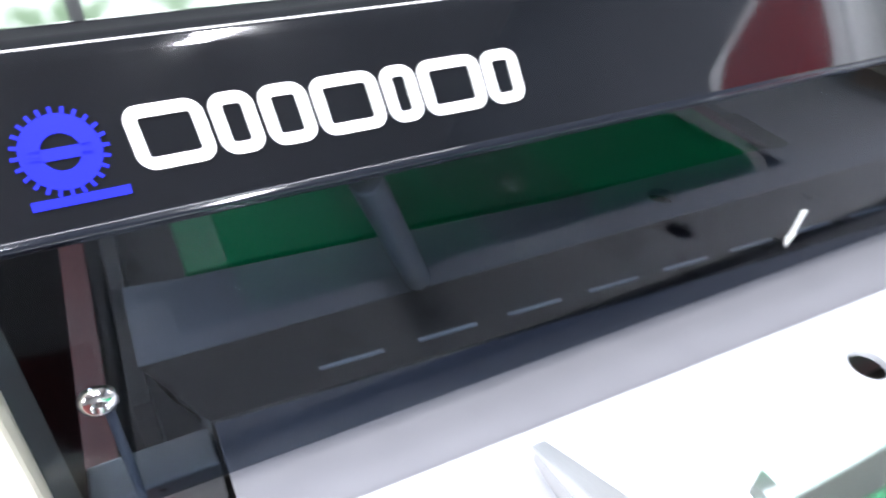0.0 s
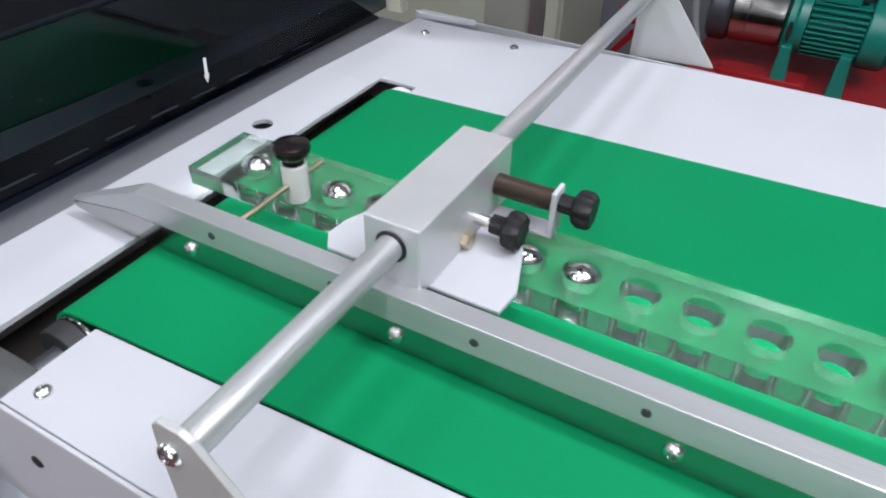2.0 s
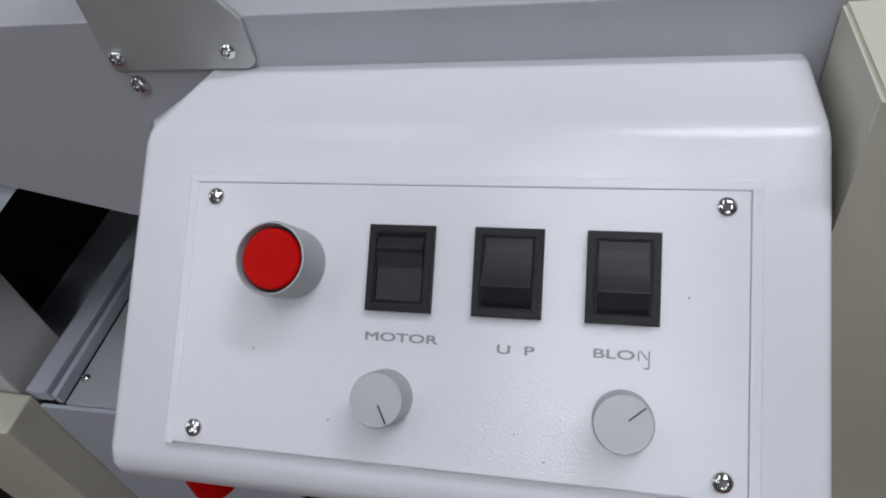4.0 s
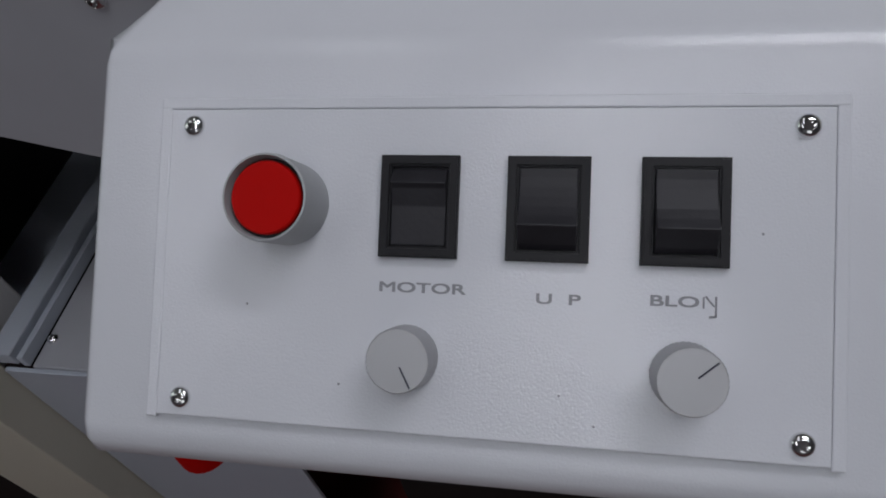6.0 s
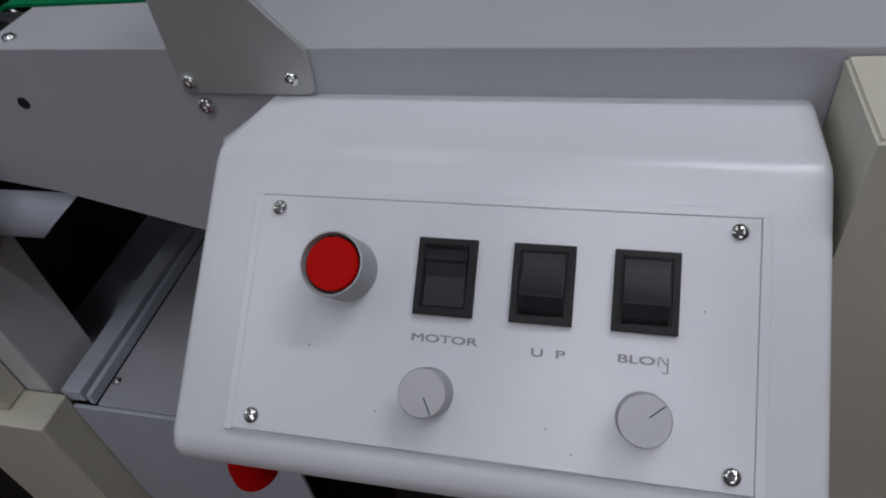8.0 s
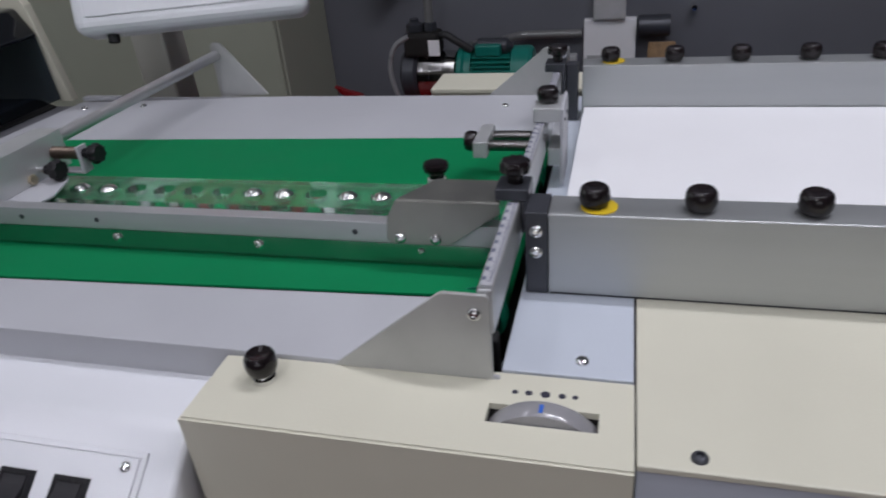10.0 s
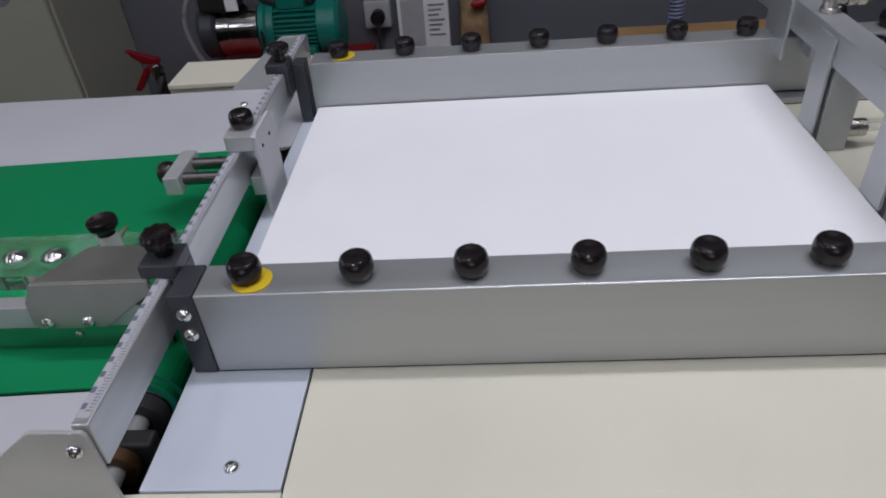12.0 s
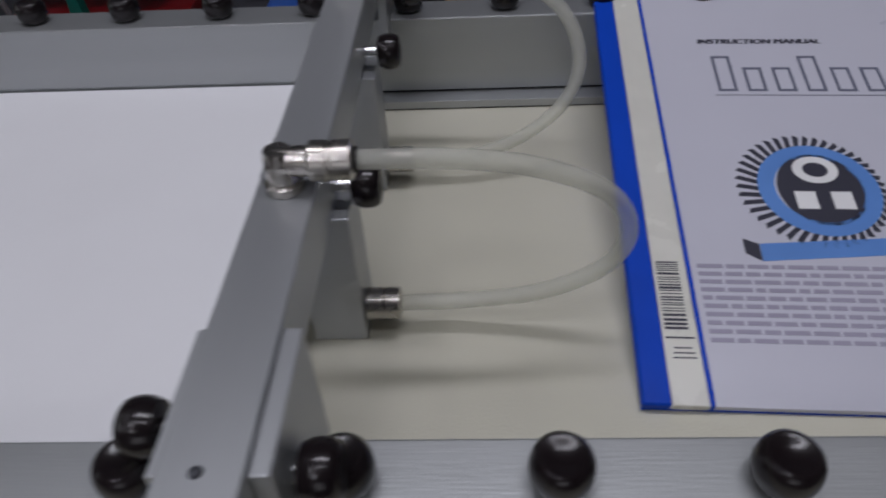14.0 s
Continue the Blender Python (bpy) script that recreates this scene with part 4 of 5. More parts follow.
def elbow(x, y, z):
    e = thing("elbow_fitting", "nickel push-in elbow fitting on the beam", "pipe fitting", (x, y, z), "elbow fittings")
    part("nut", lathe([(0.0066, 0), (0.0070, 0.0008), (0.0070, 0.0034), (0.0055, 0.0042), (0.0055, 0.0135), (0.0048, 0.0163), (0, 0.0170)], Matrix.Translation((x, y, z)), 24), NICKEL, e)
    part("arm", lathe([(0, -0.0052), (0.0048, -0.0040), (0.0055, -0.001), (0.0055, 0.012)], toward((x, y, z + 0.0115), (x + 1, y, z + 0.0115)), 24), NICKEL, e)
    part("collet", lathe([(0.0060, 0), (0.0072, 0.0008), (0.0072, 0.0062), (0.0066, 0.0068), (0.0066, 0.0078), (0.0072, 0.0084), (0.0072, 0.0148), (0.005, 0.0156)], toward((x + 0.0105, y, z + 0.0115), (x + 1, y, z + 0.0115)), 24), NICKEL, e)
    part("ring", rod((x + 0.026, y, z + 0.0115), (x + 0.0272, y, z + 0.0115), 0.0050), MATT, e)
    return (x + 0.0268, y, z + 0.0115)


def socket(x, y, z):
    e = thing("straight_fitting", "nickel push-in fitting on a suction foot", "pipe fitting", (x, y, z), "straight fittings")
    part("body", lathe([(0.0058, 0), (0.0074, 0.0008), (0.0074, 0.008), (0.0068, 0.0086), (0.0074, 0.0092), (0.0074, 0.0155), (0.005, 0.0165)], toward((x, y, z), (x + 1, y, z)), 24), NICKEL, e)
    return (x + 0.016, y, z)


for y, ye in ((0.190, 0.2115), (0.366, 0.3260)):
    a, b = elbow(0.4675, y, 0.9985), socket(0.4847, ye, 0.9160)
    pts = [a, (0.525, y, 1.0095), (0.556, y + 0.04 * (ye - y), 1.0045), (0.583, y + 0.2 * (ye - y), 0.990), (0.5945, y + 0.45 * (ye - y), 0.966), (0.587, y + 0.65 * (ye - y), 0.943), (0.562, y + 0.85 * (ye - y), 0.925), (0.53, ye, 0.9172), b]
    solid("air_tube", sweep(pts, 0.0037, 16, 12), TUBE, "bent milky plastic air tube between two fittings", "air tube", "air tubes")

# ---- manual ----
A, B = Vector((0.6018, 0.1625, 0.9035)), Vector((0.6148, 0.4465, 0.9655))
man = thing("manual", "white instruction manual with a blue plastic spine", "manual", (0.70, 0.3, 0.9))
up = (B - A).normalized()
right = Vector((1, -0.005, 0.0))
right = (right - up * right.dot(up)).normalized()
nm = right.cross(up)
MF = Matrix(((right.x, up.x, nm.x, A.x), (right.y, up.y, nm.y, A.y), (right.z, up.z, nm.z, A.z), (0, 0, 0, 1)))


def page(x0, x1, y0, y1, h0, h1, bevel=0.0002):
    return moved(box(x0, x1, y0, y1, h0, h1, bevel, 1), MF)


part("page_block", page(0.004, 0.212, 0.0004, 0.2966, -0.0022, 0.0012), mat("laminated_page", (0.60, 0.60, 0.68), 0.3, vary=0.03, scale=10), man)
part("back_cover", page(0.0, 0.213, 0.0, 0.297, -0.0030, -0.0023), INKB, man, "blue back cover")
part("spine", page(0.0, 0.0118, 0.0, 0.297, -0.0022, 0.0026, 0.0008), INKB, man, "blue plastic spine")
part("spine_label", page(0.0119, 0.0272, 0.0, 0.297, -0.0021, 0.0020, 0.0005), mat("cream_label", (0.72, 0.71, 0.64), 0.25), man, "cream glossy label strip")
part("spine_edge", page(0.0273, 0.0293, 0.0, 0.297, -0.0021, 0.0022, 0.0004), INKB, man, "thin blue edge strip")
random.seed(5)
bars, v = [], 0.0355
while v < 0.0715:
    w = random.choice((0.0005, 0.0008, 0.0012))
    bars.append(page(0.0135, 0.0235, v, v + w, 0.0018, 0.00215, 0))
    v += w + random.choice((0.0006, 0.0009, 0.0012))
bars += [page(0.0130, 0.0255, 0.0310, 0.0318, 0.0018, 0.00215, 0), page(0.0160, 0.0235, 0.0262, 0.0268, 0.0018, 0.00215, 0), page(0.0155, 0.0245, 0.0238, 0.0244, 0.0018, 0.00215, 0), page(0.0150, 0.0250, 0.0215, 0.0221, 0.0018, 0.00215, 0)]
part("barcode", join(*bars), INKD, man, "black printed barcode")
for lift in range(5):
    head = MF @ Matrix(((1, 0.22, 0, 0.0932 + 0.00022 * lift), (0, 1, 0, 0.2322), (0, 0, 1, 0.00125 + 0.00002 * lift), (0, 0, 0, 1)))
    lettering("INSTRUCTION MANUAL", 0, 0, 0.0058, 1.12, INKD, man, "heading", head)
for k in range(8):
    u, top = 0.0635 + 0.0162 * k, 0.2190 if k in (0, 3) else 0.2090
    part("title_block", join(*[page(u + a, u + b, c, d, 0.0011, 0.0014, 0) for a, b, c, d in ((0, 0.0017, 0.1890, top), (0.0088, 0.0105, 0.1890, top), (0.0017, 0.0088, 0.1890, 0.1907), (0.0017, 0.0088, top - 0.0017, top))]), SLATE, man, "slate blue outlined title block")
part("title_rule", page(0.0610, 0.196, 0.1855, 0.1860, 0.0011, 0.0014, 0), SLATE, man)
VIOLET = mat("faint_violet_print", (0.36, 0.34, 0.44), 0.7)
for row in range(10):
    x, words = 0.0325, []
    end = 0.205 if row not in (2,) else 0.115
    while x < end:
        w = random.uniform(0.004, 0.012)
        words.append(page(x, min(x + w, end), 0.0688 - 0.0043 * row, 0.0709 - 0.0043 * row, 0.0011, 0.0014, 0))
        x += w + 0.0015
    part("text_line", join(*words), VIOLET, man)


def disc(cx, cy, r0, r1, h0, h1, squash=1.0, n=48):
    bm = bmesh.new()
    ring = []
    for i in range(n):
        a = 2 * math.pi * i / n
        c, s = math.cos(a), math.sin(a) * squash
        ring.append([bm.verts.new(q) for q in ((cx + r1 * c, cy + r1 * s, h1), (cx + r0 * c, cy + r0 * s, h1), (cx + r1 * c, cy + r1 * s, h0), (cx + r0 * c, cy + r0 * s, h0))])
    for a, b in zip(ring, ring[1:] + ring[:1]):
        bm.faces.new((a[0], b[0], b[1], a[1]))
        bm.faces.new((a[0], a[2], b[2], b[0]))
        bm.faces.new((a[1], b[1], b[3], a[3]))
    bmesh.ops.recalc_face_normals(bm, faces=bm.faces)
    return bm


GX, GY = 0.0995, 0.1175
part("emblem_ring", moved(disc(GX, GY, 0.0212, 0.0295, 0.0011, 0.0014), MF), INKBL, man, "light blue printed ring")
part("emblem_disc", moved(disc(GX + 0.001, GY, 0.0001, 0.0210, 0.0011, 0.0014, 1.1), MF), INKD, man, "dark printed disc")
teeth = []
for k in range(44):
    a = 2 * math.pi * k / 44
    far = 0.5 - 0.5 * math.cos(a)
    teeth.append(moved(prism([(0.0294, -0.0012), (0.0310 + 0.0075 * far, -0.0030), (0.0330 + 0.0075 * far, -0.0006), (0.0305 + 0.003 * far, 0.0006), (0.0294, 0.0014)], "z", 0.0011, 0.0014, 0), MF @ Matrix.Translation((GX, GY, 0)) @ Matrix.Rotation(a, 4, "Z")))
tagged(part("emblem_teeth", join(*teeth), INKD, man, "dark printed teeth"), kind="stuff")
part("emblem_bar", moved(prism([(0.0634, 0.0730), (0.165, 0.0810), (0.165, 0.0905), (0.0634, 0.0830)], "z", 0.0011, 0.0014, 0), MF), INKBL, man, "light blue printed bar")
part("emblem_block", moved(prism([(0.0562, 0.0775), (0.0632, 0.0730), (0.0632, 0.0830), (0.0562, 0.0860)], "z", 0.0011, 0.0014, 0), MF), INKD, man, "dark printed block")
part("emblem_mark", moved(disc(GX + 0.001, GY + 0.0125, 0.0062, 0.0112, 0.0014, 0.0017, 0.8), MF), LOGOWHITE, man, "pale printed mark")
part("emblem_mark", page(0.0868, 0.0968, 0.1045, 0.1155, 0.0014, 0.0017, 0), LOGOWHITE, man, "pale printed mark")
part("emblem_mark", page(0.1042, 0.1142, 0.1045, 0.1155, 0.0014, 0.0017, 0), LOGOWHITE, man, "pale printed mark")

# ---- neighbouring dark machine ----
dm = thing("printing_unit", "dark printing unit with a smoked cover beside the conveyor", "machine", (-0.9, 0.25, 0))
TZ = 0.9
def skewed(bm, x, k):
    """Slides a mesh along x in step with y, so that the edge at x leans by k."""
    for v in bm.verts:
        v.co.x += x + k * v.co.y
    return bm


window = holed(-0.0325, 0.0, 0.20, 0.29, TZ, TZ + 0.004, [(-0.0165, 0.248, 0.0068)])
tray = join(skewed(join(window, box(-0.0325, 0.0, 0.29, 0.50, TZ, TZ + 0.004, 0)), -0.7440, 0.020), prism([(-0.788, 0.008), (-0.7438, 0.008), (-0.7400, 0.20), (-0.7725, 0.20), (-0.7850, 0.03)], "z", TZ, TZ + 0.004, 0), prism([(-1.2, 0.348), (-0.7660, 0.348), (-0.7620, 0.50), (-1.2, 0.50)], "z", TZ, TZ + 0.004, 0))
part("tray", tray, TRAY, dm)
bm = bmesh.new()
rows = [[bm.verts.new(v) for v in ((-0.744 + 0.020 * y0, y0, TZ + 0.0038), (-0.7185 + 0.05 * y1, y1, TZ - 0.003), (-0.7225 + 0.05 * y1, y1, 0.86), (-0.747 + 0.020 * y0, y0, 0.86))] for y0, y1 in ((0.008, 0.025), (0.15, 0.16), (0.32, 0.32), (0.49, 0.48))]
for a, b in zip(rows, rows[1:]):
    for i in range(4):
        bm.faces.new((a[i], a[(i + 1) % 4], b[(i + 1) % 4], b[i]))
bm.faces.new(rows[0])
bm.faces.new(rows[-1])
bmesh.ops.recalc_face_normals(bm, faces=bm.faces)
part("tray_front", bm, FRONTM, dm, "dark brown satin front strip")
part("ledge", prism([(-0.725, 0.026), (-0.6695, 0.026), (-0.6645, 0.485), (-0.705, 0.485)], "z", TZ - 0.008, TZ - 0.005, 0.0003), mat("grey_ledge_paint", (0.15, 0.15, 0.165), 0.42, 0.1, vary=0.03, scale=60), dm, "plain grey painted ledge")
part("inner_belt", prism([(-1.2, 0.032), (-0.7895, 0.032), (-0.7705, 0.334), (-1.2, 0.334)], "z", TZ - 0.004, TZ + 0.002, 0.001), GREEN, dm, "green belt")
part("slot_plate", box(-0.808, -0.767, 0.336, 0.351, TZ + 0.0022, TZ + 0.0046, 0.0004), DARK, dm, "black slot beside the green belt")
part("roller", rod((-0.7925, 0.05, TZ - 0.011), (-0.7825, 0.345, TZ - 0.011), 0.010, 24), MIRROR, dm)
part("under_tray", box(-1.2, -0.746, 0.01, 0.50, 0.78, TZ - 0.015, 0), DARK, dm)
part("near_side_plate", box(-1.6, -0.7215, -0.050, -0.046, 0.706, 0.99, 0.0005), DARK, dm)
part("under_plate", box(-1.6, -0.735, -0.0275, 0.029, 0.70, 0.706, 0.0005), DARK, dm)
part("inner_plate", box(-1.2, -0.728, 0.0035, 0.0095, 0.78, 0.903, 0.0005), DARK, dm)
part("base", box(-1.6, -0.73, 0.03, 0.5, 0.0, 0.78, 0.003), DARK, dm)
part("guide_pin", rod((-0.7045, 0.076, 0.985), (-0.7415, 0.111, 0.9095), 0.0048, 18), STEEL, dm, "grey steel guide pin")
# smoked flap, and the black cover above it
BX, BZ = -0.695, 0.9925
part("flap", prism([(-0.6915, 0.905), (-0.6895, 0.905), (BX + 0.001, BZ), (BX - 0.001, BZ)], "y", -0.0165, 0.487, 0), SMOKED, dm, "smoked clear acrylic flap")
KX, KZ = -0.5, 0.866
fx, fz = BX + KX * 0.0365, BZ + KZ * 0.0365
prof = [(BX, BZ), (fx, fz), (fx - 0.0015, fz + 0.0017), (fx - 0.004, fz + 0.0029), (fx - 0.009, fz + 0.0037), (fx - 0.05, fz + 0.0050), (fx - 0.16, fz + 0.0065), (fx - 0.40, fz + 0.0070)]
back = [(x - 0.0026, z - 0.003) for x, z in reversed(prof)]
part("cover", prism(prof + back, "y", -0.02, 0.49, 0.0006), COVER, dm, "gloss black cover", smooth=False)
part("cover_edge", rod((BX - 0.0016, -0.02, BZ), (BX - 0.0016, 0.49, BZ), 0.0020, 20), mat("gloss_dark_edge", (0.008, 0.010, 0.015), 0.07, vary=0.05, coat=0.3), dm, "glossy rounded edge")
CF = Matrix(((0, KX, KZ, BX), (1, 0, 0, 0), (0, KZ, -KX, BZ), (0, 0, 0, 1)))


def on_cover(y0, y1, s0, s1, h0=0.0, h1=0.0006, bevel=0):
    return moved(box(y0, y1, s0, s1, h0, h1, bevel), CF)


def round_frame(w, h, t, r=0.0035):
    """A flat outline of a rounded block, w by h, t wide, a little slanted."""
    bm, rings = bmesh.new(), []
    for k, rad in ((0.0, r), (t, max(r - t, 0.0006))):
        pts = []
        for cx, cy, a in ((w - k - rad, h - k - rad, 0), (k + rad, h - k - rad, 90), (k + rad, k + rad, 180), (w - k - rad, k + rad, 270)):
            pts += arc(cx, cy, rad, a, a + 90, 5)
        rings.append([[bm.verts.new((x - 0.12 * y, y, z)) for x, y in pts] for z in (0.0, 0.0006)])
    n = len(rings[0][0])
    for i in range(n):
        j = (i + 1) % n
        bm.faces.new((rings[0][1][i], rings[0][1][j], rings[1][1][j], rings[1][1][i]))
        bm.faces.new((rings[0][0][i], rings[0][0][j], rings[0][1][j], rings[0][1][i]))
        bm.faces.new((rings[1][0][i], rings[1][0][j], rings[1][1][j], rings[1][1][i]))
    bmesh.ops.recalc_face_normals(bm, faces=bm.faces)
    return bm


for y0, w in ((0.0235, 0.0165), (0.0412, 0.0098), (0.0522, 0.0112), (0.0645, 0.0165), (0.0822, 0.0090), (0.0922, 0.0172), (0.1105, 0.0105)):
    part("logo_block", moved(round_frame(w, 0.0140, 0.0027), CF @ Matrix.Translation((y0, 0.0108, 0))), LOGOWHITE, dm, "white outlined logo block")
cog = [moved(disc(0.0095, 0.0180, 0.0038, 0.0078, 0, 0.0006), CF), on_cover(0.0015, 0.0205, 0.0070, 0.0090), on_cover(0.0035, 0.0155, 0.0165, 0.0190)]
cog += [moved(box(0.0076, 0.0092, -0.0004, 0.0004, 0, 0.0006, 0), CF @ Matrix.Translation((0.0095, 0.0180, 0)) @ Matrix.Rotation(2 * math.pi * k / 24, 4, "Z")) for k in range(24)]
part("logo_mark", join(*cog), LOGOBLUE, dm, "blue logo mark")
part("arrow", moved(prism([(-0.0012, 0.0095), (0.0012, 0.0095), (0.0012, -0.003), (0.0026, -0.003), (0.0, -0.0095), (-0.0026, -0.003), (-0.0012, -0.003)], "z", 0, 0.0005, 0), Matrix(((0, 0.0739, 0.9973, -0.6897), (1, 0, 0, 0.251), (0, 0.9973, -0.0739, 0.928), (0, 0, 0, 1)))), LOGOWHITE, dm, "white arrow mark")
part("flap_screw", screw((-0.6925, 0.0008, 0.9475), (1, 0, 0), 0.0048), CHROME, dm)
# pale grey bars stand in for the dashes of light along the front strip
for k in range(9):
    part("light_dash", skewed(box(-0.7262, -0.7248, 0.064 + 0.0378 * k, 0.088 + 0.0378 * k, TZ - 0.0012, TZ - 0.0004, 0), 0.0, 0.048), GREYP, dm, "thin pale grey dash standing for light along the front strip")
part("side_block", box(-0.722, -0.706, -0.014, 0.0245, 0.868, 0.8895, 0.001), ALU, dm, "bare aluminium block")
part("end_frame", prism([(-0.69, 0.90), (-0.675, 0.90), (-0.70, 1.03), (-0.73, 1.075), (-0.82, 1.10), (-1.2, 1.10), (-1.2, 0.90)], "y", 0.492, 0.505, 0.001), CREAM, dm, "cream painted end frame")
part("near_frame", box(-0.72, -0.684, -0.05, -0.0172, 0.78, 0.985, 0.002), CREAM, dm, "cream painted end post")
part("flap_strip", rod((-0.6955, 0.0018, 0.942), (-0.6955, 0.0018, 0.90), 0.0013, 10), GREYP, dm, "thin grey strip")

# cream frame parts low beside the console
COLM = mat("pale_grey_column_paint", (0.68, 0.67, 0.67), 0.4, vary=0.04, scale=14, bump=0.12, bump_scale=900)
fr = thing("machine_frame", "cream and grey steel frame below the conveyor", "machine frame", (-0.69, -0.03, 0))
part("foot_block", box(-0.7165, -0.6640, -0.062, -0.0285, 0.0, 0.609, 0.0015), CREAM, fr)
part("panel", join(box(-0.79, -0.7180, -0.050, -0.028, 0.0, 0.6095, 0.0012), box(-0.79, -0.7030, -0.050, -0.0282, 0.6105, 0.755, 0.0012)), CREAM, fr, "cream painted panel")
part("column", prism([(-0.7365, 0.58), (-0.6795, 0.58), (-0.6795, 0.735), (-0.689, 0.752), (-0.7365, 0.755)], "y", -0.027, 0.03, 0.002), COLM, fr, "pale grey column")
part("column_head", prism([(-0.728, 0.727), (-0.711, 0.729), (-0.662, 0.734), (-0.655, 0.746), (-0.600, 0.842), (-0.598, 0.853), (-0.606, 0.858), (-0.64, 0.848), (-0.728, 0.80)], "y", -0.0305, -0.0275, 0.0008), COLM, fr)
part("rail", box(-0.6685, -0.650, -0.0275, 0.45, 0.60, 0.613, 0.001), PALE, fr)
part("rail", box(-0.647, -0.642, -0.0275, 0.45, 0.598, 0.609, 0.0006), PALE, fr)
part("shelf", box(-0.641, -0.435, -0.0275, 0.45, 0.585, 0.598, 0.001), WHITE, fr, "white shelf plate")
part("screw", screw((-0.636, -0.004, 0.598), (0, 0, 1), 0.0042), CHROME, fr)
part("front_panel", box(-0.663, -0.477, -0.0315, -0.0280, 0.0, 0.5965, 0.0006), PALE, fr, "pale grey front panel")
guard, sheet = bmesh.new(), []
for r in (0.027, 0.0255):
    grid = []
    for k in range(13):
        a = radians(52 - 11 * k)
        y, z = 0.022 - r * math.cos(a), 0.778 + r * math.sin(a)
        grid.append([guard.verts.new((x, y, z)) for x in (-0.80, -0.566 - 1.23 * (0.80 - z))])
    sheet.append(grid)
    for a, b in zip(grid, grid[1:]):
        guard.faces.new((a[0], a[1], b[1], b[0]))
for a, b in zip(zip(*sheet[0]), zip(*sheet[1])):
    for k in range(12):
        guard.faces.new((a[k], a[k + 1], b[k + 1], b[k]))
for k in (0, -1):
    guard.faces.new((*sheet[0][k], *reversed(sheet[1][k])))
bmesh.ops.recalc_face_normals(guard, faces=guard.faces)
part("curved_guard", guard, PALE, fr, "pale curved guard", smooth=True)
part("inner_shelf", box(-0.737, -0.669, 0.031, 0.298, 0.586, 0.592, 0.0006), PALE, fr, "pale inner shelf")
part("shaft", rod((-0.622, -0.055, 0.856), (-0.622, -0.0022, 0.856), 0.0085), NICKEL, fr)

# ---- far things behind the table ----
tp = thing("touch_panel", "white touch panel housing on a grey square post", "control panel", (-0.618, 0.637, 0.0))
TPM = Matrix.Translation((-0.316, 0.535, 1.002)) @ Matrix.Rotation(radians(21.7), 4, "Z") @ Matrix.Rotation(radians(-20), 4, "X")
part("housing", moved(box(-0.286, 0.0, 0.0, 0.055, 0.0, 0.21, 0.014, 4), TPM), CONSOLE, tp)
part("bezel", moved(box(-0.268, -0.020, -0.0016, 0.0, 0.020, 0.19, 0.0006), TPM), CONSOLE, tp)
part("screen", moved(prism(arc(-0.082, 0.142, 0.042, 0, 90, 8) + arc(-0.208, 0.142, 0.042, 90, 180, 8) + arc(-0.208, 0.088, 0.042, 180, 270, 8) + arc(-0.082, 0.088, 0.042, 270, 360, 8), "y", -0.0028, -0.0017, 0), TPM), mat("glossy_red_screen", (0.25, 0.008, 0.012), 0.08, vary=0.08, coat=0.7), tp, "glossy dark red screen")
part("arm", box(-0.646, -0.590, 0.61, 0.665, 0.0, 1.12, 0.004), mat("pale_grey_post_paint", (0.52, 0.51, 0.46), 0.45, vary=0.04, scale=8), tp, "pale grey square post")
part("strut", rod((-0.60, 0.637, 1.10), (-0.43, 0.545, 1.10), 0.016), GREYP, tp, "grey round strut")
part("knob", moved(rod((-0.245, 0.018, 0.0), (-0.245, 0.018, -0.010), 0.007), TPM), MATT, tp)

cab = thing("cabinet", "tall pale green electrical cabinet against the wall", "cabinet", (-1.2, 1.6, 0))
part("body", box(-1.75, -0.845, 1.465, 1.795, 0.0, 2.0, 0.004), CABINET, cab)
part("door", box(-1.74, -0.851, 1.45, 1.4645, 0.05, 1.95, 0.004), CABINET, cab)

pump = thing("vacuum_pump", "vacuum pump with a teal motor on a red steel base", "pump", (-0.35, 1.45, 0.0))
PX, PY, PZ = -0.345, 1.425, 0.683
part("base_plate", box(-0.52, -0.09, 1.10, 1.61, 0.535, 0.562, 0.003), REDM, pump, "red painted base plate")
part("stand", box(-0.50, -0.11, 1.14, 1.58, 0.063, 0.5345, 0.01), REDM, pump)
part("channel", join(box(-0.45, -0.27, 1.335, 1.345, 0.5625, 0.577, 0.002), box(-0.45, -0.27, 1.3455, 1.40, 0.570, 0.577, 0.002)), REDM, pump, "raised red steel channel")
part("pump_head", lathe([(0.058, 0), (0.065, 0.003), (0.065, 0.034), (0.0635, 0.036), (0.0635, 0.107), (0.060, 0.110)], toward((-0.457, PY, PZ), (0, PY, PZ)), 40), MIRROR, pump, "bare metal pump head")
part("pump_casing", rod((-0.505, PY, PZ), (-0.4575, PY, PZ), 0.070, 36, 0.008), DARKAN, pump, "dark pump casing")
bell = part("end_bell", lathe([(0.060, 0), (0.076, 0.004), (0.076, 0.016), (0.070, 0.022), (0.068, 0.040)], toward((PX, PY, PZ), (0, PY, PZ)), 40), TEAL, pump)
part("vent_slot", moved(rod((0, 0, -0.001), (0, 0, 0.002), 0.010, 20, 0.0005), Matrix.Translation((PX + 0.012, PY - 0.0745, PZ - 0.004)) @ Matrix.Rotation(radians(90), 4, "X") @ Matrix.Diagonal((0.55, 2.2, 1, 1))), DARK, bell)
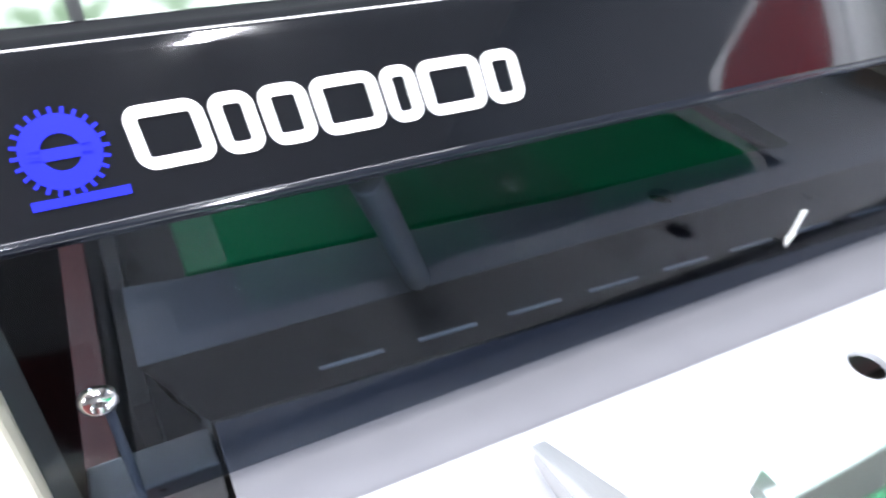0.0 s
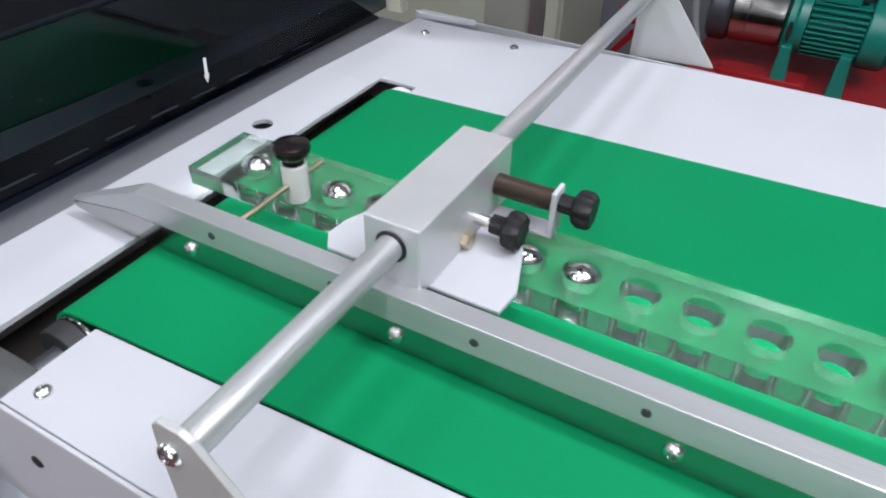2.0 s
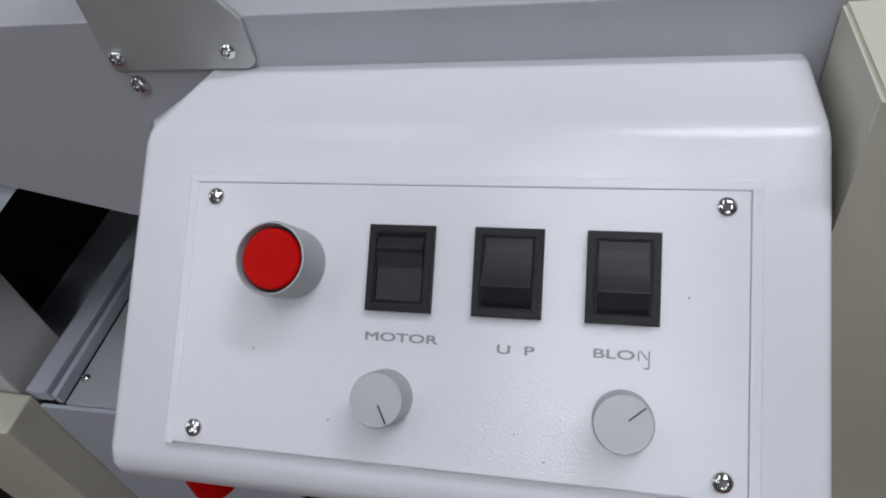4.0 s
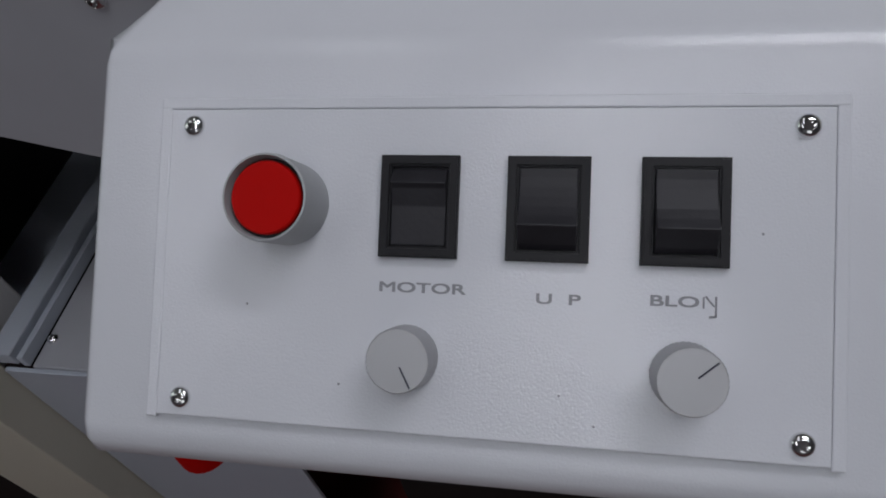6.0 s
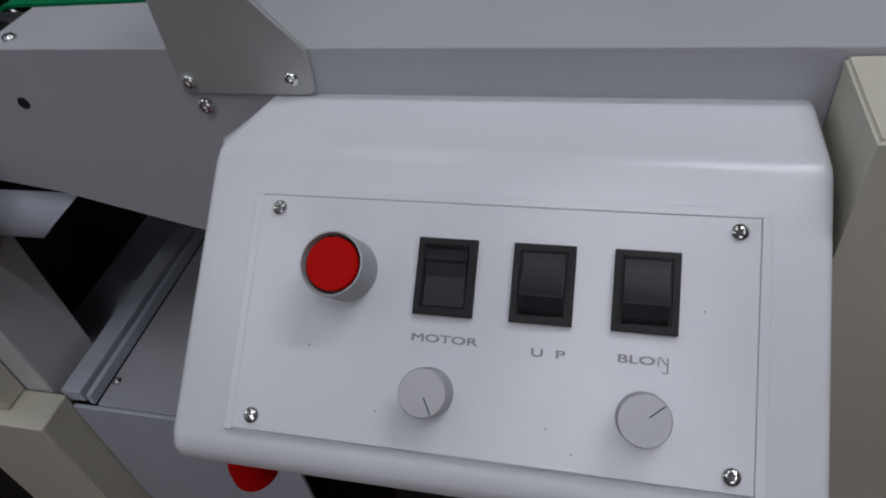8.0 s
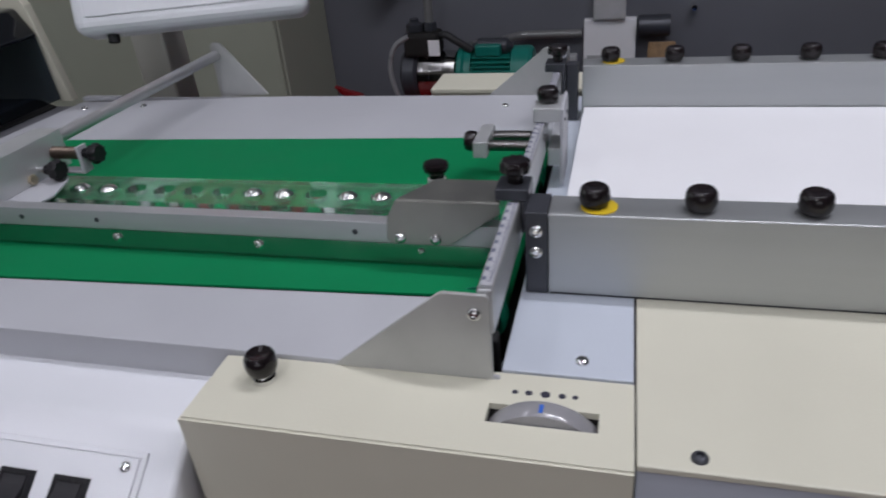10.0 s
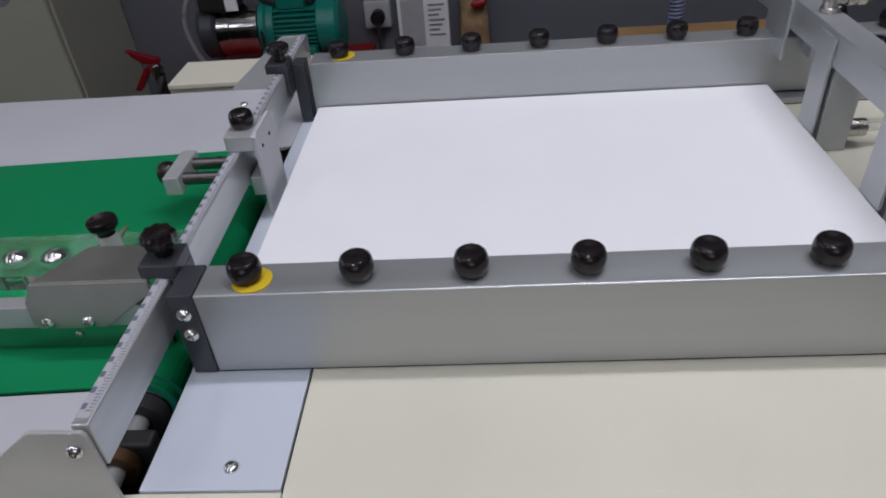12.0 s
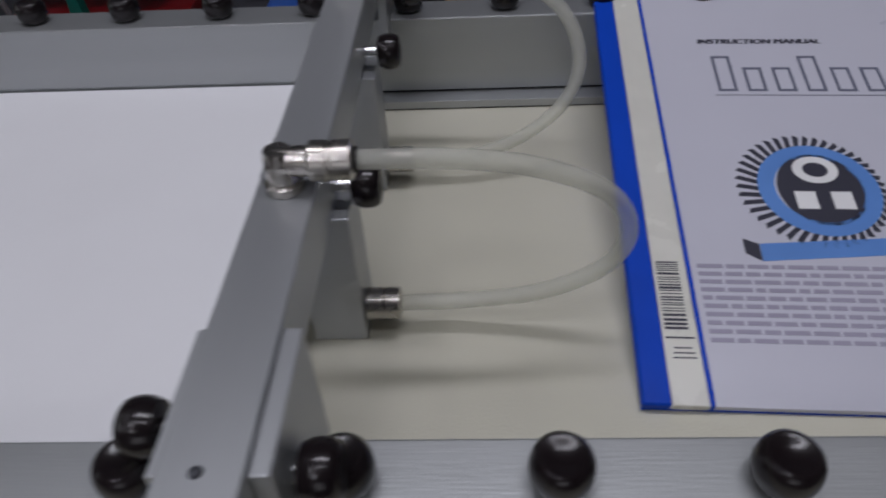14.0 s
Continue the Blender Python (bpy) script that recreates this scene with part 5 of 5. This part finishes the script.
motor = part("motor", rod((PX + 0.041, PY, PZ), (PX + 0.150, PY, PZ), 0.060, 40, 0.003), TEAL, pump, "teal finned motor")
for k in range(-5, 6):
    z = 0.0108 * k
    w = math.sqrt(max(0.072 ** 2 - z * z, 0.0))
    part("fin", box(PX + 0.042, PX + 0.149, PY - w, PY + w, PZ + z - 0.0021, PZ + z + 0.0021, 0.0007, 1), TEAL, motor)
part("terminal_box", box(PX + 0.055, PX + 0.125, PY - 0.050, PY + 0.02, PZ + 0.058, PZ + 0.088, 0.004), TEAL, pump, "teal terminal box")
part("fan_cowl", lathe([(0.070, 0), (0.074, 0.003), (0.074, 0.048), (0.066, 0.058), (0, 0.059)], toward((PX + 0.1505, PY, PZ), (1, PY, PZ)), 36), TEAL, pump, "teal fan cowl")
for dx in (0.002, 0.118):
    part("foot", prism([(PX + dx, 0.562), (PX + dx + 0.034, 0.562), (PX + dx + 0.030, 0.600), (PX + dx + 0.026, 0.650), (PX + dx + 0.004, 0.650)], "y", PY - 0.085, PY - 0.055, 0.002), TEAL, pump)
part("valve_block", box(-0.490, -0.392, PY - 0.055, PY + 0.03, 0.742, 0.806, 0.012, 3), DARK, pump, "black valve block")
part("valve_cap", lathe([(0.022, 0), (0.024, 0.004), (0.024, 0.020), (0.012, 0.026), (0.012, 0.034)], Matrix.Translation((-0.462, PY - 0.015, 0.806)), 24), DARKAN, pump)
part("riser", rod((-0.421, PY - 0.01, 0.80), (-0.421, PY - 0.01, 0.96), 0.012), PIPE, pump, "grey riser pipe")
part("riser_nut", lathe([(0.017, 0), (0.020, 0.002), (0.020, 0.022), (0.017, 0.024)], Matrix.Translation((-0.421, PY - 0.01, 0.806)), 6), DARKAN, pump)
part("tag", box(-0.4165, -0.385, PY - 0.0585, PY - 0.0555, 0.748, 0.790, 0.0005), PAPER, pump, "white paper tag")
part("pressure_hose", sweep([(-0.392, PY - 0.02, 0.792), (-0.372, PY - 0.03, 0.798), (-0.34, PY - 0.03, 0.778), (-0.305, PY - 0.02, 0.752)], 0.010), RUBBER, pump, "black rubber hose")
part("silencer", lathe([(0.008, -0.012), (0.014, 0), (0.022, 0.004), (0.022, 0.084), (0.014, 0.09), (0.008, 0.10)], toward((-0.290, PY - 0.01, 0.760), (0, PY - 0.01, 0.760)), 24), DARKAN, pump, "dark silencer above the motor")
part("pressure_pipe", sweep([(-0.31, PY + 0.02, 0.756), (-0.25, PY + 0.10, 0.745), (-0.20, 1.59, 0.745), (-0.12, 1.60, 0.745), (-0.02, 1.60, 0.745)], 0.012), PIPE, pump, "grey wall pipe")
part("fill_plug", lathe([(0.011, 0), (0.011, 0.008), (0.006, 0.009), (0.006, 0.016), (0, 0.016)], Matrix.Translation((-0.435, PY - 0.03, PZ + 0.050)), 6), NICKEL, pump)
HY, HZ0 = PY + 0.12, -0.063
solid("hose", sweep([(-0.505, HY, 0.800 + HZ0), (-0.545, HY, 0.775 + HZ0), (-0.566, HY, 0.722 + HZ0), (-0.562, HY, 0.670 + HZ0), (-0.545, HY, 0.610 + HZ0), (-0.537, HY, 0.5635 + HZ0)], 0.0072), mat("grey_clear_hose", (0.26, 0.26, 0.27), 0.3), "grey plastic hose looping down from the pump", "hose")

# the whole pump sits a little back on its base
for ob in pump.children:
    ob.location += Vector((-0.032, 0.17, -0.063))

ext = thing("fire_extinguisher", "dark red fire extinguisher with a black hose by the wall", "fire extinguisher", (-0.655, 1.5, 0))
EX, EY, EZ = -0.655, 1.5, -0.025
EXTM = mat("dark_red_gloss_paint", (0.20, 0.007, 0.010), 0.3, vary=0.08)
part("cylinder", lathe([(0.06, 0.025), (0.065, 0.035), (0.065, 0.33), (0.05, 0.38), (0.02, 0.41), (0.018, 0.46)], Matrix.Translation((EX, EY, EZ)), 32), EXTM, ext)
part("neck", rod((EX, EY, EZ + 0.46), (EX, EY, EZ + 0.56), 0.013), DARKAN, ext, "dark valve neck")
part("valve", lathe([(0.013, 0.0), (0.016, 0.004), (0.016, 0.034), (0.010, 0.040)], Matrix.Translation((EX, EY, EZ + 0.56)), 20), NICKEL, ext)
part("lever", prism([(EX - 0.068, EZ + 0.640), (EX - 0.056, EZ + 0.637), (EX - 0.034, EZ + 0.628), (EX + 0.012, EZ + 0.616), (EX + 0.014, EZ + 0.600), (EX - 0.030, EZ + 0.604), (EX - 0.052, EZ + 0.622)], "y", EY - 0.010, EY + 0.010, 0.002), EXTM, ext, "red lever")
part("handle", prism([(EX - 0.072, EZ + 0.535), (EX - 0.058, EZ + 0.530), (EX - 0.020, EZ + 0.578), (EX + 0.006, EZ + 0.590), (EX + 0.004, EZ + 0.602), (EX - 0.030, EZ + 0.592)], "y", EY - 0.011, EY + 0.011, 0.002), EXTM, ext, "red handle")
part("gauge", lathe([(0.011, 0), (0.012, 0.003), (0.012, 0.008), (0, 0.009)], toward((EX + 0.014, EY - 0.016, EZ + 0.588), (EX + 0.02, EY - 1, EZ + 0.6)), 20), NICKEL, ext, "round silver gauge")
part("hose", sweep([(EX + 0.014, EY - 0.012, EZ + 0.572), (EX + 0.006, EY - 0.030, EZ + 0.545), (EX - 0.022, EY - 0.055, EZ + 0.495), (EX - 0.048, EY - 0.075, EZ + 0.42), (EX - 0.055, EY - 0.075, EZ + 0.30)], 0.009), RUBBER, ext, "black rubber hose")

ws = thing("wall_socket", "grey wall socket with a black plug", "wall socket", (-0.10, 1.79, 0.58))
part("box", box(-0.14, -0.065, 1.765, 1.8, 0.545, 0.62, 0.004), GREYP, ws)
part("plug", rod((-0.10, 1.74, 0.58), (-0.10, 1.766, 0.58), 0.02), MATT, ws, "black plug")
solid("cable", sweep([(-0.10, 1.745, 0.57), (-0.10, 1.735, 0.45), (-0.09, 1.73, 0.25)], 0.005), RUBBER, "black cable hanging from the socket", "cable")
wb = thing("carton", "white printed blister pack hanging on the wall", "packaging", (0.03, 1.78, 0.5))
part("card", box(-0.045, 0.10, 1.765, 1.7995, 0.47, 0.72, 0.002), PAPER, wb)
part("printed_panel", box(-0.035, 0.03, 1.7625, 1.7648, 0.49, 0.62, 0.0004), GREYP, wb, "grey printed panel")
for k in range(7):
    part("printed_line", box(0.042, 0.088 - 0.008 * (k % 3), 1.7632, 1.7648, 0.60 - 0.014 * k, 0.605 - 0.014 * k, 0), INK, wb)
part("clear_bag", box(-0.02, 0.07, 1.75, 1.7995, 0.7205, 0.80, 0.006), mat("grey_film", (0.45, 0.45, 0.46), 0.2), wb)
solid("wall_pipe", rod((0.105, 1.768, 0.70), (0.19, 1.768, 0.70), 0.03), DARKAN, "dark filter canister on the wall", "pipe")
random.seed(3)
bm = bmesh.new()
rings = []
for k, (w, d, z) in enumerate(((0.040, 0.024, 0.0), (0.043, 0.027, 0.03), (0.041, 0.026, 0.07), (0.039, 0.024, 0.11), (0.035, 0.018, 0.15), (0.037, 0.008, 0.19), (0.034, 0.004, 0.215))):
    ring = []
    for i in range(16):
        a = 2 * math.pi * i / 16
        c, q = math.cos(a), math.sin(a)
        ring.append(bm.verts.new((0.172 + w * math.copysign(abs(c) ** 0.5, c) + random.uniform(-0.003, 0.003), 1.755 + d * math.copysign(abs(q) ** 0.5, q) + random.uniform(-0.002, 0.002), 0.44 + z + random.uniform(-0.003, 0.003))))
    rings.append(ring)
for a, b in zip(rings, rings[1:]):
    for i in range(16):
        bm.faces.new((a[i], a[(i + 1) % 16], b[(i + 1) % 16], b[i]))
bm.faces.new(list(reversed(rings[0])))
bm.faces.new(rings[-1])
solid("paper_bag", bm, mat("crumpled_brown_paper", (0.30, 0.19, 0.10), 0.75, vary=0.25, scale=40, bump=0.5, bump_scale=60), "crumpled brown paper bag hanging by the wall", "bag")
solid("red_clip", lathe([(0.004, -0.022), (0.011, -0.016), (0.013, 0.0), (0.010, 0.018), (0.003, 0.024)], toward((0.186, 1.722, 0.612), (0.24, 1.72, 0.625)), 14), REDM, "small red plastic clip on the brown paper bag", "clip", smooth=True)
solid("hanging_bag", lathe([(0.0, 0), (0.03, 0.02), (0.042, 0.06), (0.042, 0.2), (0.03, 0.24)], Matrix.Translation((-0.62, 1.74, 0.80)), 20), mat("brown_leather", (0.10, 0.06, 0.035), 0.6), "brown pouch hanging on the wall", "pouch", smooth=True)
solid("wall_hook", rod((0.25, 1.80, 0.745), (0.25, 1.76, 0.745), 0.008), CHROME, "small metal hook on the wall", "hook")
solid("plastic_crate", box(0.126, 0.403, 1.10, 1.425, 0.45, 0.60, 0.02, 3), BLUEP, "blue plastic crate behind the feeder", "crate")
solid("work_bench", box(0.11, 1.6, 1.05, 1.75, 0.40, 0.449, 0.004), DARK, "low dark bench behind the feeder", "bench")
solid("wooden_crate", box(0.49, 0.95, 1.2, 1.50, 0.4492, 0.60, 0.003), WOOD, "plain plywood box on the bench", "box")
solid("bench_support", box(0.14, 1.56, 1.10, 1.70, 0.0, 0.399, 0.004), DARK, "dark support under the wooden bench", "bench support")
solid("spring_hose", sweep([(0.62 + 0.014 * math.cos(k * math.pi / 5), 1.35 + 0.014 * math.sin(k * math.pi / 5), 0.6045 + 0.00085 * k) for k in range(300)], 0.0036, 8, 1), mat("blue_grey_hose", (0.15, 0.17, 0.26), 0.5), "coiled blue-grey air hose on the box", "hose")
